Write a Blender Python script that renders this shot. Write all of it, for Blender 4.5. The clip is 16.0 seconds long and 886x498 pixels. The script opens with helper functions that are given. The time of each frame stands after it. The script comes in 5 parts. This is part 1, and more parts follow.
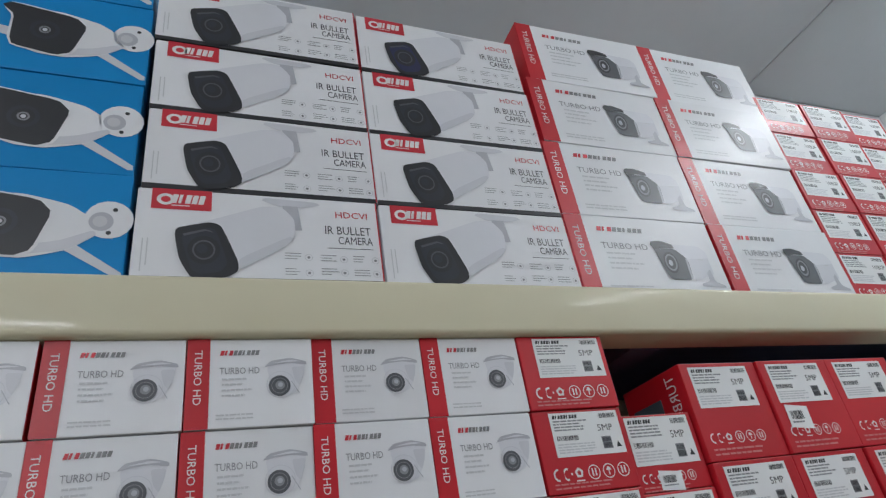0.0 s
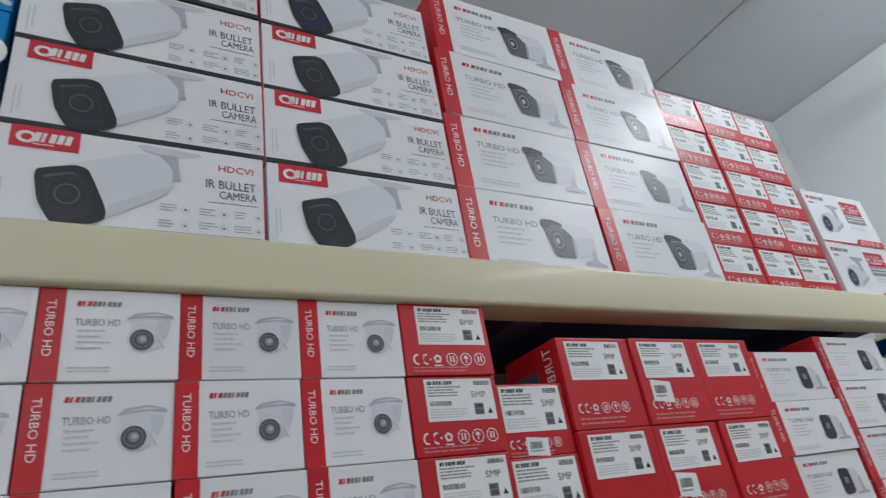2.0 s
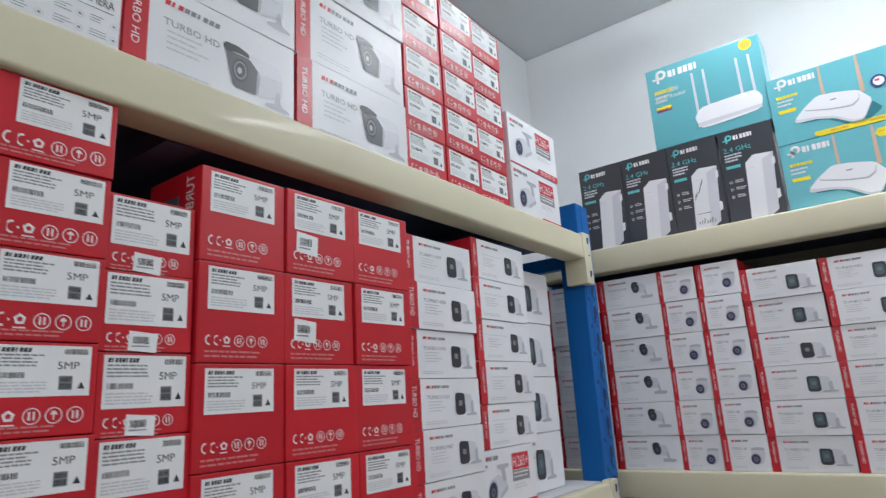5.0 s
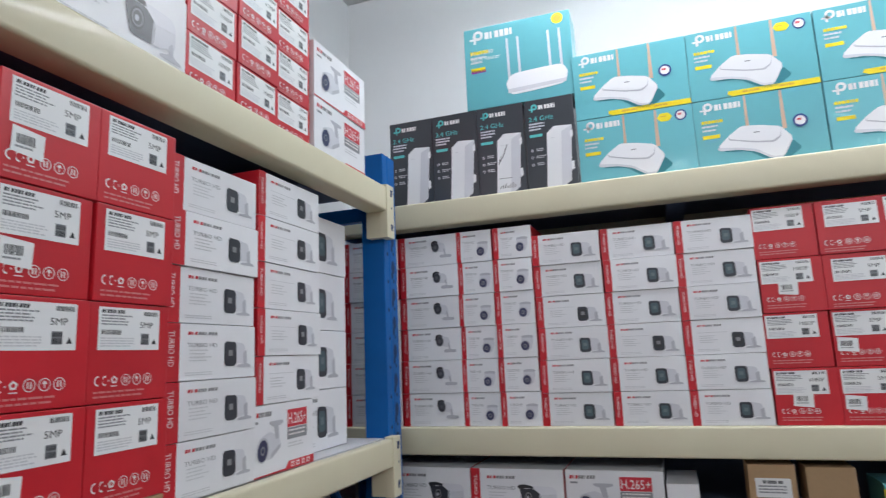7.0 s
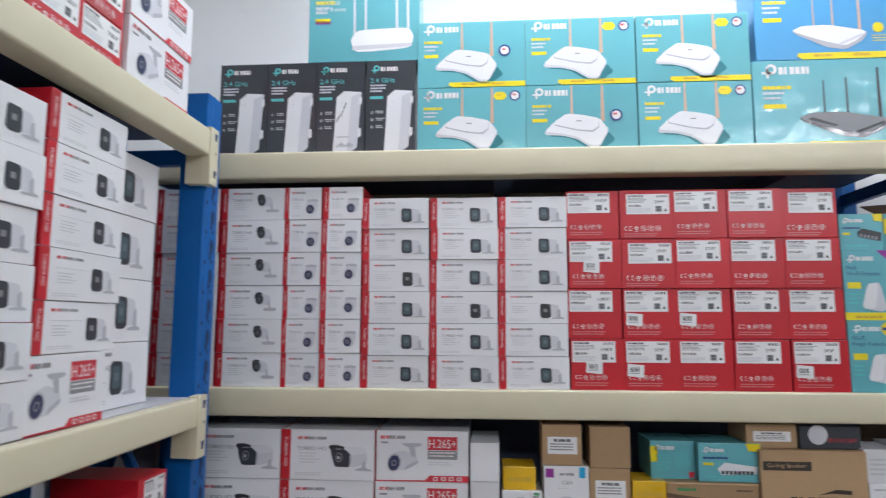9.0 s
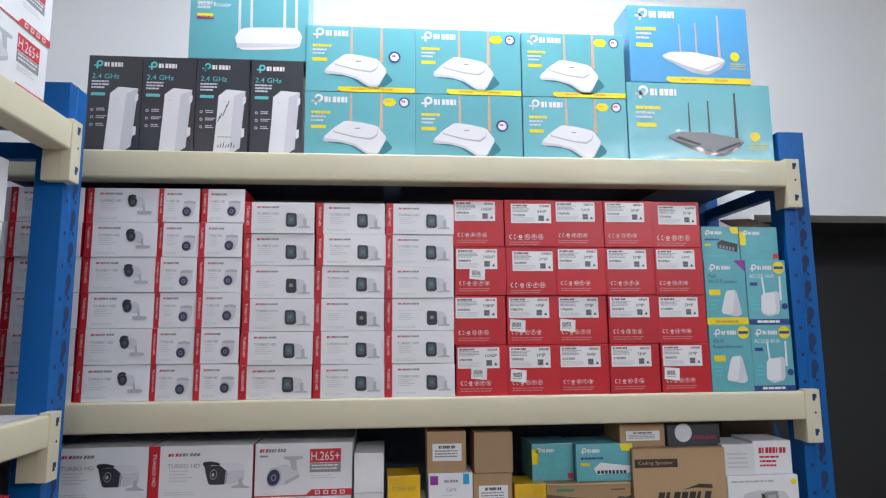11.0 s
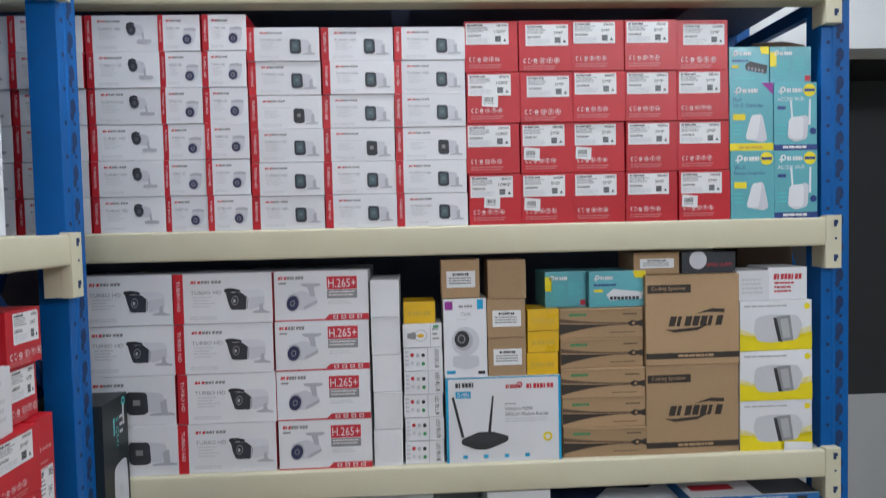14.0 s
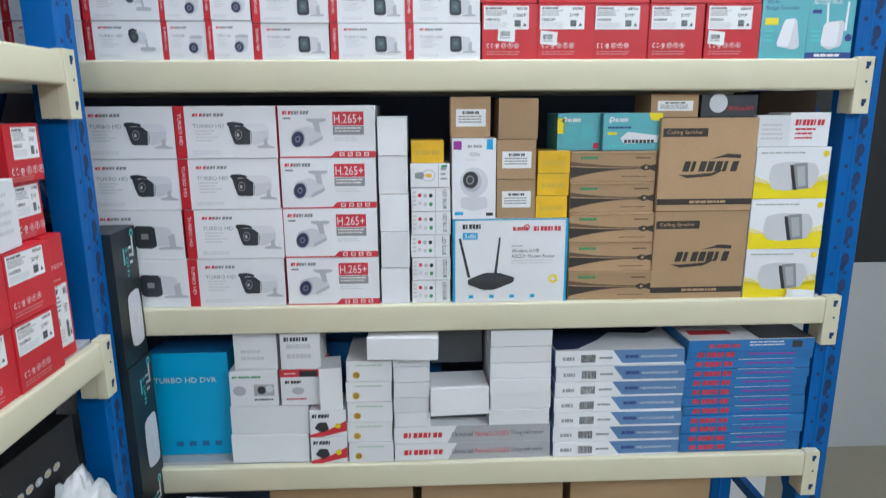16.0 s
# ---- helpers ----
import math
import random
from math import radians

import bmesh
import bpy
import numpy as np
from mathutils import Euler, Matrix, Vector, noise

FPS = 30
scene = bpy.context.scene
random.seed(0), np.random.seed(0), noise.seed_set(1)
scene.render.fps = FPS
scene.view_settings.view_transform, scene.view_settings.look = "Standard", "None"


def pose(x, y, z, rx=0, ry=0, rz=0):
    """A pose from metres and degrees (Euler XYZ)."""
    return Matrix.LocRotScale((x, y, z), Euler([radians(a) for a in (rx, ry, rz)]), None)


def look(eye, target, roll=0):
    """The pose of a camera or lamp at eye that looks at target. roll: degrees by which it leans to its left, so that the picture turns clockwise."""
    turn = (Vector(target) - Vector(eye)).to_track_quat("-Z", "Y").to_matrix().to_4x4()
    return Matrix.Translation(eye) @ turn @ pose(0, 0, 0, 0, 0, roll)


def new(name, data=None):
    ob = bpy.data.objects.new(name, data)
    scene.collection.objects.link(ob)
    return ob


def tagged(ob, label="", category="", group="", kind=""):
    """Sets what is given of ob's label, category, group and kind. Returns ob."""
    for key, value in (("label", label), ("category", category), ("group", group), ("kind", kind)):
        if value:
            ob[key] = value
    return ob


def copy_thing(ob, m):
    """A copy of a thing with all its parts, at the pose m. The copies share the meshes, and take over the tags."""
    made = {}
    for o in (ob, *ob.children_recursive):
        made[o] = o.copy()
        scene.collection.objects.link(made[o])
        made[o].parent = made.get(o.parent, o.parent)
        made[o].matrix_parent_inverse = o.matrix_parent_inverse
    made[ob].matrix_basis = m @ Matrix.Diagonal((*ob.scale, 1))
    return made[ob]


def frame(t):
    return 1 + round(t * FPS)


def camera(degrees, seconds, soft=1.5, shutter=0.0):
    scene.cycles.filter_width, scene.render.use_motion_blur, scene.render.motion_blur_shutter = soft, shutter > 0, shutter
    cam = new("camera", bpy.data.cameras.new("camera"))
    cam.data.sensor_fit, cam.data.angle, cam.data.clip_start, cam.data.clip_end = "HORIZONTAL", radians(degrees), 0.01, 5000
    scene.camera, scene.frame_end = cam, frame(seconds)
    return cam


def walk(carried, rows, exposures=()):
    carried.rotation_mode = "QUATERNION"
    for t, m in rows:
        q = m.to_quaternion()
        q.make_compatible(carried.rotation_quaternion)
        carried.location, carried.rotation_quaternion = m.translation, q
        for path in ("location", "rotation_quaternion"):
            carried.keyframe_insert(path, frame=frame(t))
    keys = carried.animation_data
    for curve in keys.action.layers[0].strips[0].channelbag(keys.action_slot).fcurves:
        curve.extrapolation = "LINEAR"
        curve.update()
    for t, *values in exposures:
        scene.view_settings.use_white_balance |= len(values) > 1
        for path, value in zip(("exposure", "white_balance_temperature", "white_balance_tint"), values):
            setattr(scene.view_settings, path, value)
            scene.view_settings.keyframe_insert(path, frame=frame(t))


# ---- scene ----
cam = camera(70.9, 16.0, soft=1.2, shutter=0.5)
PATH = [
    (0, (0.314, 0.166, 1.648), (-1.273, 0.888, 2.627), -9.9),
    (0.5, (0.316, 0.171, 1.645), (-1.266, 0.937, 2.6), -9.8),
    (1, (0.319, 0.179, 1.642), (-1.245, 1.013, 2.568), -9.8),
    (1.5, (0.32, 0.188, 1.639), (-1.226, 1.076, 2.546), -10.1),
    (2, (0.322, 0.197, 1.635), (-1.203, 1.151, 2.508), -9.9),
    (2.5, (0.325, 0.214, 1.633), (-1.156, 1.275, 2.459), -8.9),
    (3, (0.338, 0.23, 1.624), (-1.074, 1.415, 2.402), -8.8),
    (3.5, (0.348, 0.248, 1.612), (-1.035, 1.514, 2.307), -7.4),
    (4, (0.345, 0.275, 1.602), (-0.997, 1.64, 2.179), -5.8),
    (4.2, (0.349, 0.279, 1.595), (-0.946, 1.698, 2.152), -5.0),
    (6.3, (0.373, 0.359, 1.565), (-0.534, 2.103, 1.933), -2.9),
    (6.5, (0.363, 0.371, 1.563), (-0.464, 2.157, 1.921), -2.9),
    (7, (0.351, 0.382, 1.557), (-0.3, 2.243, 1.896), -2.4),
    (7.5, (0.346, 0.381, 1.551), (-0.189, 2.282, 1.873), -1.6),
    (8, (0.34, 0.385, 1.55), (-0.072, 2.32, 1.844), -1.0),
    (8.5, (0.352, 0.39, 1.546), (0.073, 2.353, 1.812), -0.8),
    (9, (0.363, 0.4, 1.541), (0.216, 2.381, 1.775), 0.1),
    (9.5, (0.386, 0.415, 1.539), (0.436, 2.403, 1.758), 0.9),
    (10, (0.388, 0.416, 1.538), (0.593, 2.394, 1.748), 1.1),
    (10.2, (0.382, 0.414, 1.54), (0.578, 2.392, 1.763), 0.2),
    (12.3, (0.418, 0.412, 1.494), (0.573, 2.385, 1.784), -0.6),
    (12.5, (0.421, 0.417, 1.489), (0.568, 2.397, 1.73), -0.6),
    (13, (0.413, 0.426, 1.461), (0.55, 2.416, 1.608), -1.2),
    (13.5, (0.406, 0.428, 1.436), (0.517, 2.425, 1.452), -1.0),
    (14, (0.412, 0.439, 1.406), (0.509, 2.435, 1.327), -1.3),
    (14.5, (0.408, 0.437, 1.375), (0.482, 2.427, 1.188), -0.6),
    (15, (0.406, 0.446, 1.351), (0.489, 2.426, 1.084), -1.5),
    (15.5, (0.412, 0.449, 1.334), (0.492, 2.415, 0.975), -1.3),
    (16, (0.403, 0.452, 1.306), (0.479, 2.402, 0.871), -0.3),
]
walk(cam, [(t, look(eye, target, roll)) for t, eye, target, roll in PATH],
     [(0, -0.42, 6500, 9), (2, -0.39, 6500, 9), (3.4, -0.34, 6500, 10), (4, -0.24, 6500, 10), (7, -0.18, 6500, 11), (10, -0.01, 6500, 13), (13, 0.0, 6500, 13), (14.5, 0.33, 6300, 7), (16, 0.66, 6100, 5)])

# ---------------------------------------------------------------- world and lamps
world = bpy.data.worlds.new("world")
scene.world = world
world.use_nodes = True
world.node_tree.nodes["Background"].inputs[0].default_value = (0.75, 0.85, 1.0, 1)
world.node_tree.nodes["Background"].inputs[1].default_value = 0.25


def lamp(name, x, y, z, sx, sy, power, color=(0.94, 0.96, 1.03)):
    data = bpy.data.lights.new(name, "AREA")
    data.shape, data.size, data.size_y, data.energy, data.color = "RECTANGLE", sx, sy, power, color
    ob = new(name, data)
    ob.matrix_world = pose(x, y, z)
    return ob


CEIL = 2.79
# each tube: place, turn, emitter tilt standing in for its side light, watts
LAMPS = ((0.64, 1.55, 90, 0, 5.9), (0.55, -1.90, 90, -40, 7.5), (2.15, -0.80, 133, -40, 18.5))
HANG = CEIL - 0.12
for lx, ly, turn, tilt, watts in LAMPS:
    lamp("tube_light", lx, ly, HANG - 0.085, 0.06, 1.2, watts).matrix_world = pose(lx, ly, HANG - 0.085, 0, tilt, turn)

# ---------------------------------------------------------------- materials
MATS = {}


def paint(name, color, rough=0.45, metal=0.0, grain=60.0, vary=0.06, bump=0.08, rnd=0.0, coat=0.0, blotch=3.0):
    """A painted or printed surface with two scales of variation and fine relief."""
    if name in MATS:
        return MATS[name]
    m = bpy.data.materials.new(name)
    m.use_nodes = True
    nt, n = m.node_tree, m.node_tree.nodes
    b = n["Principled BSDF"]
    geo = n.new("ShaderNodeTexCoord")
    fine, wide = n.new("ShaderNodeTexNoise"), n.new("ShaderNodeTexNoise")
    fine.inputs["Scale"].default_value, wide.inputs["Scale"].default_value = grain, blotch
    fine.inputs["Detail"].default_value, wide.inputs["Detail"].default_value = 4, 3
    info = n.new("ShaderNodeObjectInfo")
    shift = n.new("ShaderNodeVectorMath")
    shift.operation = "ADD"
    nt.links.new(geo.outputs["Object"], shift.inputs[0])
    nt.links.new(info.outputs["Random"], shift.inputs[1])
    for t in (fine, wide):
        nt.links.new(shift.outputs[0], t.inputs["Vector"])
    mix = n.new("ShaderNodeMix")
    mix.data_type = "RGBA"
    lo = tuple(c * (1 - 1.6 * vary) for c in color) + (1,)
    hi = tuple(min(1, c * (1 + vary)) for c in color) + (1,)
    mix.inputs[6].default_value, mix.inputs[7].default_value = lo, hi
    half = n.new("ShaderNodeMath")
    half.operation = "MULTIPLY_ADD"
    half.inputs[1].default_value = 0.4
    nt.links.new(fine.outputs["Fac"], half.inputs[0])
    w = n.new("ShaderNodeMath")
    w.operation = "MULTIPLY"
    w.inputs[1].default_value = 0.6
    nt.links.new(wide.outputs["Fac"], w.inputs[0])
    nt.links.new(w.outputs[0], half.inputs[2])
    nt.links.new(half.outputs[0], mix.inputs[0])
    if rnd:
        hsv = n.new("ShaderNodeHueSaturation")
        val = n.new("ShaderNodeMapRange")
        val.inputs[3].default_value, val.inputs[4].default_value = 1 - rnd, 1 + rnd
        nt.links.new(info.outputs["Random"], val.inputs[0])
        nt.links.new(val.outputs[0], hsv.inputs["Value"])
        nt.links.new(mix.outputs[2], hsv.inputs["Color"])
        nt.links.new(hsv.outputs[0], b.inputs["Base Color"])
    else:
        nt.links.new(mix.outputs[2], b.inputs["Base Color"])
    rr = n.new("ShaderNodeMapRange")
    rr.inputs[3].default_value, rr.inputs[4].default_value = max(0.03, rough - 0.08), min(1, rough + 0.1)
    nt.links.new(wide.outputs["Fac"], rr.inputs[0])
    nt.links.new(rr.outputs[0], b.inputs["Roughness"])
    b.inputs["Metallic"].default_value = metal
    if coat:
        b.inputs["Coat Weight"].default_value, b.inputs["Coat Roughness"].default_value = coat, 0.12
    bp = n.new("ShaderNodeBump")
    bp.inputs["Strength"].default_value, bp.inputs["Distance"].default_value = bump, 0.004
    nt.links.new(half.outputs[0], bp.inputs["Height"])
    nt.links.new(bp.outputs[0], b.inputs["Normal"])
    MATS[name] = m
    return m


def wrap(m, weight=0.5, scale=16.0):
    """Clear shrink film over a printed carton: a glossy coat with its own creases."""
    nt, n = m.node_tree, m.node_tree.nodes
    b = n["Principled BSDF"]
    co, cr, bp = n.new("ShaderNodeTexCoord"), n.new("ShaderNodeTexNoise"), n.new("ShaderNodeBump")
    cr.inputs["Scale"].default_value, cr.inputs["Detail"].default_value, cr.inputs["Distortion"].default_value = scale, 3, 1.6
    bp.inputs["Strength"].default_value, bp.inputs["Distance"].default_value = 0.35, 0.006
    nt.links.new(co.outputs["Object"], cr.inputs["Vector"])
    nt.links.new(cr.outputs["Fac"], bp.inputs["Height"])
    nt.links.new(bp.outputs[0], b.inputs["Coat Normal"])
    b.inputs["Coat Weight"].default_value, b.inputs["Coat Roughness"].default_value = weight, 0.10


def glow(name, color, strength):
    m = bpy.data.materials.new(name)
    m.use_nodes = True
    b = m.node_tree.nodes["Principled BSDF"]
    b.inputs["Base Color"].default_value = color + (1,)
    b.inputs["Emission Color"].default_value = color + (1,)
    b.inputs["Emission Strength"].default_value = strength
    return m


WHITE = paint("white_card", (0.78, 0.79, 0.82), 0.38, grain=90, vary=0.03, bump=0.05, rnd=0.04)
WHITE.node_tree.nodes["Principled BSDF"].inputs["Specular IOR Level"].default_value = 0.27
PLAIN = paint("plain_white_card", (0.76, 0.77, 0.80), 0.5, grain=90, vary=0.03, bump=0.06, rnd=0.05)
RED = paint("red_card", (0.53, 0.011, 0.022), 0.40, vary=0.07, bump=0.05, rnd=0.07)
TEAL = paint("teal_card", (0.12, 0.44, 0.50), 0.36, vary=0.06, bump=0.05, rnd=0.05, coat=0.15)
SKY = paint("sky_blue_card", (0.008, 0.235, 0.56), 0.40, vary=0.05, bump=0.05, rnd=0.05)
SKY.node_tree.nodes["Principled BSDF"].inputs["Specular IOR Level"].default_value = 0.2
AZURE = paint("azure_card", (0.07, 0.33, 0.62), 0.36, vary=0.05, bump=0.05, rnd=0.04)
CYAN = paint("cyan_card", (0.008, 0.38, 0.68), 0.45, vary=0.05, rnd=0.04)
BLUE = paint("blue_card", (0.02, 0.16, 0.42), 0.4, vary=0.08, rnd=0.06)
INK = paint("black_card", (0.034, 0.040, 0.052), 0.40, vary=0.15, bump=0.05, rnd=0.1, coat=0.6)
KRAFT = paint("kraft_card", (0.42, 0.275, 0.15), 0.75, grain=140, vary=0.12, bump=0.15, rnd=0.08)
YELLOW = paint("yellow_card", (0.80, 0.48, 0.01), 0.3, grain=18, vary=0.16, bump=0.5, rnd=0.05, coat=0.3, blotch=14)
LEMON = paint("lemon_ink", (0.85, 0.70, 0.01), 0.4, vary=0.04)
SLATE = paint("slate_card", (0.11, 0.22, 0.42), 0.42, vary=0.06, rnd=0.06)
NAVY = paint("navy_card", (0.02, 0.035, 0.09), 0.45, vary=0.1)
SILVER = paint("silver_ink", (0.42, 0.43, 0.45), 0.35, vary=0.1, blotch=9)
DARK = paint("dark_ink", (0.03, 0.032, 0.038), 0.4, vary=0.1)
GREY = paint("grey_ink", (0.26, 0.27, 0.29), 0.45, vary=0.05)
PALE = paint("pale_ink", (0.58, 0.59, 0.62), 0.45, vary=0.04)
SHELL = paint("shell_ink", (0.62, 0.63, 0.68), 0.4, vary=0.05, blotch=12)
BODY = paint("body_ink", (0.70, 0.71, 0.76), 0.4, vary=0.04, blotch=12)
SHELL2 = paint("shell_shade_ink", (0.46, 0.47, 0.52), 0.4, vary=0.05, blotch=12)
GLASS = paint("lens_ink", (0.036, 0.041, 0.054), 0.42, vary=0.2, blotch=20)
NIGHT = paint("lens_blue_ink", (0.03, 0.035, 0.10), 0.42, vary=0.2, blotch=20)
DOMEINK = paint("dome_lens_ink", (0.10, 0.105, 0.12), 0.42, vary=0.2, blotch=20)
GREEN = paint("lens_green_ink", (0.07, 0.115, 0.135), 0.4, vary=0.1)
SLATEINK = paint("slate_ink", (0.13, 0.18, 0.20), 0.4, vary=0.1)
LABEL = paint("sticker_paper", (0.80, 0.81, 0.82), 0.55, vary=0.02, bump=0.03)
VIOLET = paint("violet_ink", (0.30, 0.03, 0.30), 0.4)
LEAF = paint("green_ink", (0.05, 0.30, 0.12), 0.4)
ROSE = paint("red_ink", (0.60, 0.03, 0.05), 0.4)
GOLD = paint("gold_seal", (0.65, 0.42, 0.05), 0.35, vary=0.08)
CREAM = paint("cream_enamel", (0.66, 0.62, 0.46), 0.48, grain=14, vary=0.05, bump=0.08, coat=0.14, blotch=2)
CREAM.node_tree.nodes["Principled BSDF"].inputs["Coat Roughness"].default_value = 0.06
CREAM.node_tree.nodes["Principled BSDF"].inputs["Specular IOR Level"].default_value = 0.2
wrap(TEAL)
wrap(AZURE)
wrap(INK, 0.8, 12.0)
STEEL = paint("blue_enamel", (0.002, 0.11, 0.38), 0.42, grain=35, vary=0.14, bump=0.12, coat=0.0)
STEEL.node_tree.nodes["Principled BSDF"].inputs["Specular IOR Level"].default_value = 0.25
HOLE = paint("slot_dark", (0.006, 0.030, 0.11), 0.7)
ZINC = paint("zinc_bolt", (0.55, 0.56, 0.58), 0.3, metal=0.9)
DECK = paint("pale_shelf_board", (0.58, 0.59, 0.62), 0.5, vary=0.1)
# Navy of the backboards; on shelf undersides and cross bars it paints their shade
UNDER = paint("navy_back_and_shade", (0.13, 0.17, 0.27), 0.55, vary=0.15)
WALLP = paint("white_wall_paint", (0.76, 0.77, 0.78), 0.75, grain=45, vary=0.03, bump=0.12, blotch=1.2)
CEILP = paint("grey_ceiling_panel", (0.66, 0.67, 0.68), 0.7, grain=30, vary=0.04, bump=0.05, blotch=1.5)
FLOORP = paint("floor_tile_glaze", (0.40, 0.355, 0.265), 0.35, grain=20, vary=0.12, bump=0.05, blotch=2.5)
BAG = paint("white_plastic_film", (0.65, 0.66, 0.68), 0.25, grain=25, vary=0.08, bump=0.8)
# Charcoal of the recess wall, taken darker to stand for the gloom inside
GLOOM = paint("charcoal_and_gloom", (0.022, 0.023, 0.026), 0.5, vary=0.1)
PANELG = paint("grey_panel_paint", (0.50, 0.51, 0.52), 0.6, vary=0.05)
CABLE = paint("blue_cable_jacket", (0.05, 0.16, 0.35), 0.4)
TUBE = glow("tube_glow", (0.90, 0.96, 1.0), 45.0)


# ---------------------------------------------------------------- mesh helpers
def part(name, bm, material, parent=None, label=""):
    """One bmesh as one mesh object, under a thing or part."""
    me = bpy.data.meshes.new(name)
    bm.to_mesh(me)
    bm.free()
    for m in material if isinstance(material, (list, tuple)) else [material]:
        me.materials.append(m)
    ob = new(name, me)
    if parent:
        ob.parent = parent
    if label:
        ob["label"] = label
    return ob


def brick(bm, x0, y0, z0, x1, y1, z1, bevel=0.0, mat=0):
    """A block between two corners, added to bm."""
    t = bmesh.new()
    bmesh.ops.create_cube(t, size=1)
    for v in t.verts:
        v.co = Vector(((x0 + x1) / 2 + v.co.x * (x1 - x0), (y0 + y1) / 2 + v.co.y * (y1 - y0), (z0 + z1) / 2 + v.co.z * (z1 - z0)))
    if bevel:
        bmesh.ops.bevel(t, geom=t.edges[:], offset=bevel, segments=2, affect="EDGES", profile=0.6)
    for f in t.faces:
        f.material_index = mat
    me = bpy.data.meshes.new("tmp")
    t.to_mesh(me)
    t.free()
    bm.from_mesh(me)
    bpy.data.meshes.remove(me)
    return bm


def block(name, x0, y0, z0, x1, y1, z1, mat, parent=None, bevel=0.0, label=""):
    return part(name, brick(bmesh.new(), x0, y0, z0, x1, y1, z1, bevel), mat, parent, label)


def empty(name, m=None):
    ob = new(name)
    ob.empty_display_size = 0.05
    if m is not None:
        ob.matrix_world = m
    return ob

# ---------------------------------------------------------------- the room
L1, L2, L3, L4 = 1.915, 1.403, 0.905, 0.533
L1A = 1.909                    # top shelf of the first rack
XW, YW = -0.60, 2.19          # back walls behind the two racks
XR, YS = 4.2, -3.2            # the walls behind the camera
XA, YB = -0.175, 1.722        # front faces of the goods in the two racks
HEAD = 1.885                   # head of the recess beside the second rack
RX0, RX1, RY = 1.50, 2.60, 2.62

tagged(block("floor", XW - 0.1, YS - 0.1, -0.10, XR + 0.1, RY + 0.1, 0.0, FLOORP), "beige glazed tile floor of the shop", "floor", kind="structure")
tagged(block("wall_west", XW - 0.12, YS, 0, XW, YW, CEIL, WALLP), "white painted wall behind the first rack", "wall", kind="structure")
bm = bmesh.new()
brick(bm, XW - 0.12, YW, 0, RX0, YW + 0.12, CEIL)
brick(bm, RX0, YW, HEAD, RX1, YW + 0.12, CEIL)
brick(bm, RX1, YW, 0, XR + 0.12, YW + 0.12, CEIL)
tagged(part("wall_north", bm, WALLP), "white painted wall with a recess beside the rack", "wall", kind="structure")
tagged(block("wall_east", XR, YS, 0, XR + 0.12, YW, CEIL, WALLP), "white painted shop wall", "wall", kind="structure")
tagged(block("wall_south", XW - 0.12, YS - 0.12, 0, XR + 0.12, YS, CEIL, WALLP), "white painted shop wall", "wall", kind="structure")
recess = tagged(empty("recess"), "recess in the wall, dark panel above a white one", "recess", kind="structure")
block("back_panel", RX0 - 0.1, RY, 0.0, RX1 + 0.1, RY + 0.06, 0.75, PANELG, recess, label="white lower panel")
block("dark_panel", RX0 - 0.1, RY, 0.75, RX1 + 0.1, RY + 0.06, HEAD + 0.15, GLOOM, recess, label="charcoal upper panel, gloom in its colour")
# sides and soffit carry the same darkened colour as shade of the recess
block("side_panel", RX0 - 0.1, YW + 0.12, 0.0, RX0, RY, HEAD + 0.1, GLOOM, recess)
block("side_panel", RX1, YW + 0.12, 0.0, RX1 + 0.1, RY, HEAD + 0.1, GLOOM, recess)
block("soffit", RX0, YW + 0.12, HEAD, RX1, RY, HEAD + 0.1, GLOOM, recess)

bm = bmesh.new()
W = 0.60
for i in range(9):
    x0 = XW + i * W
    if x0 >= XR:
        break
    y = YS
    while y < YW:
        brick(bm, x0 + 0.002, y + 0.002, CEIL, min(x0 + W, XR) - 0.002, min(y + 2.4, YW) - 0.002, CEIL + 0.02, 0.002)
        y += 2.4
brick(bm, XW - 0.1, YS - 0.1, CEIL + 0.021, XR + 0.1, YW + 0.1, CEIL + 0.10)
tagged(part("ceiling", bm, CEILP), "pale grey ceiling boards with thin joints", "ceiling", kind="structure")

for lx, ly, turn, tilt, watts in LAMPS:
    fix = tagged(empty("ceiling_light", pose(lx, ly, HANG, 0, 0, turn)), "slim white tube light hung below the ceiling", "light", "ceiling lights")
    block("housing", -0.025, -0.65, -0.02, 0.025, 0.65, 0.01, WHITE, fix, 0.004)
    block("tube", -0.014, -0.60, -0.058, 0.014, 0.60, -0.028, TUBE, fix, 0.008, "glowing white tube")
    for yy in (-0.5, 0.5):
        block("hanger", -0.004, yy - 0.004, 0.01, 0.004, yy + 0.004, CEIL - HANG, ZINC, fix)


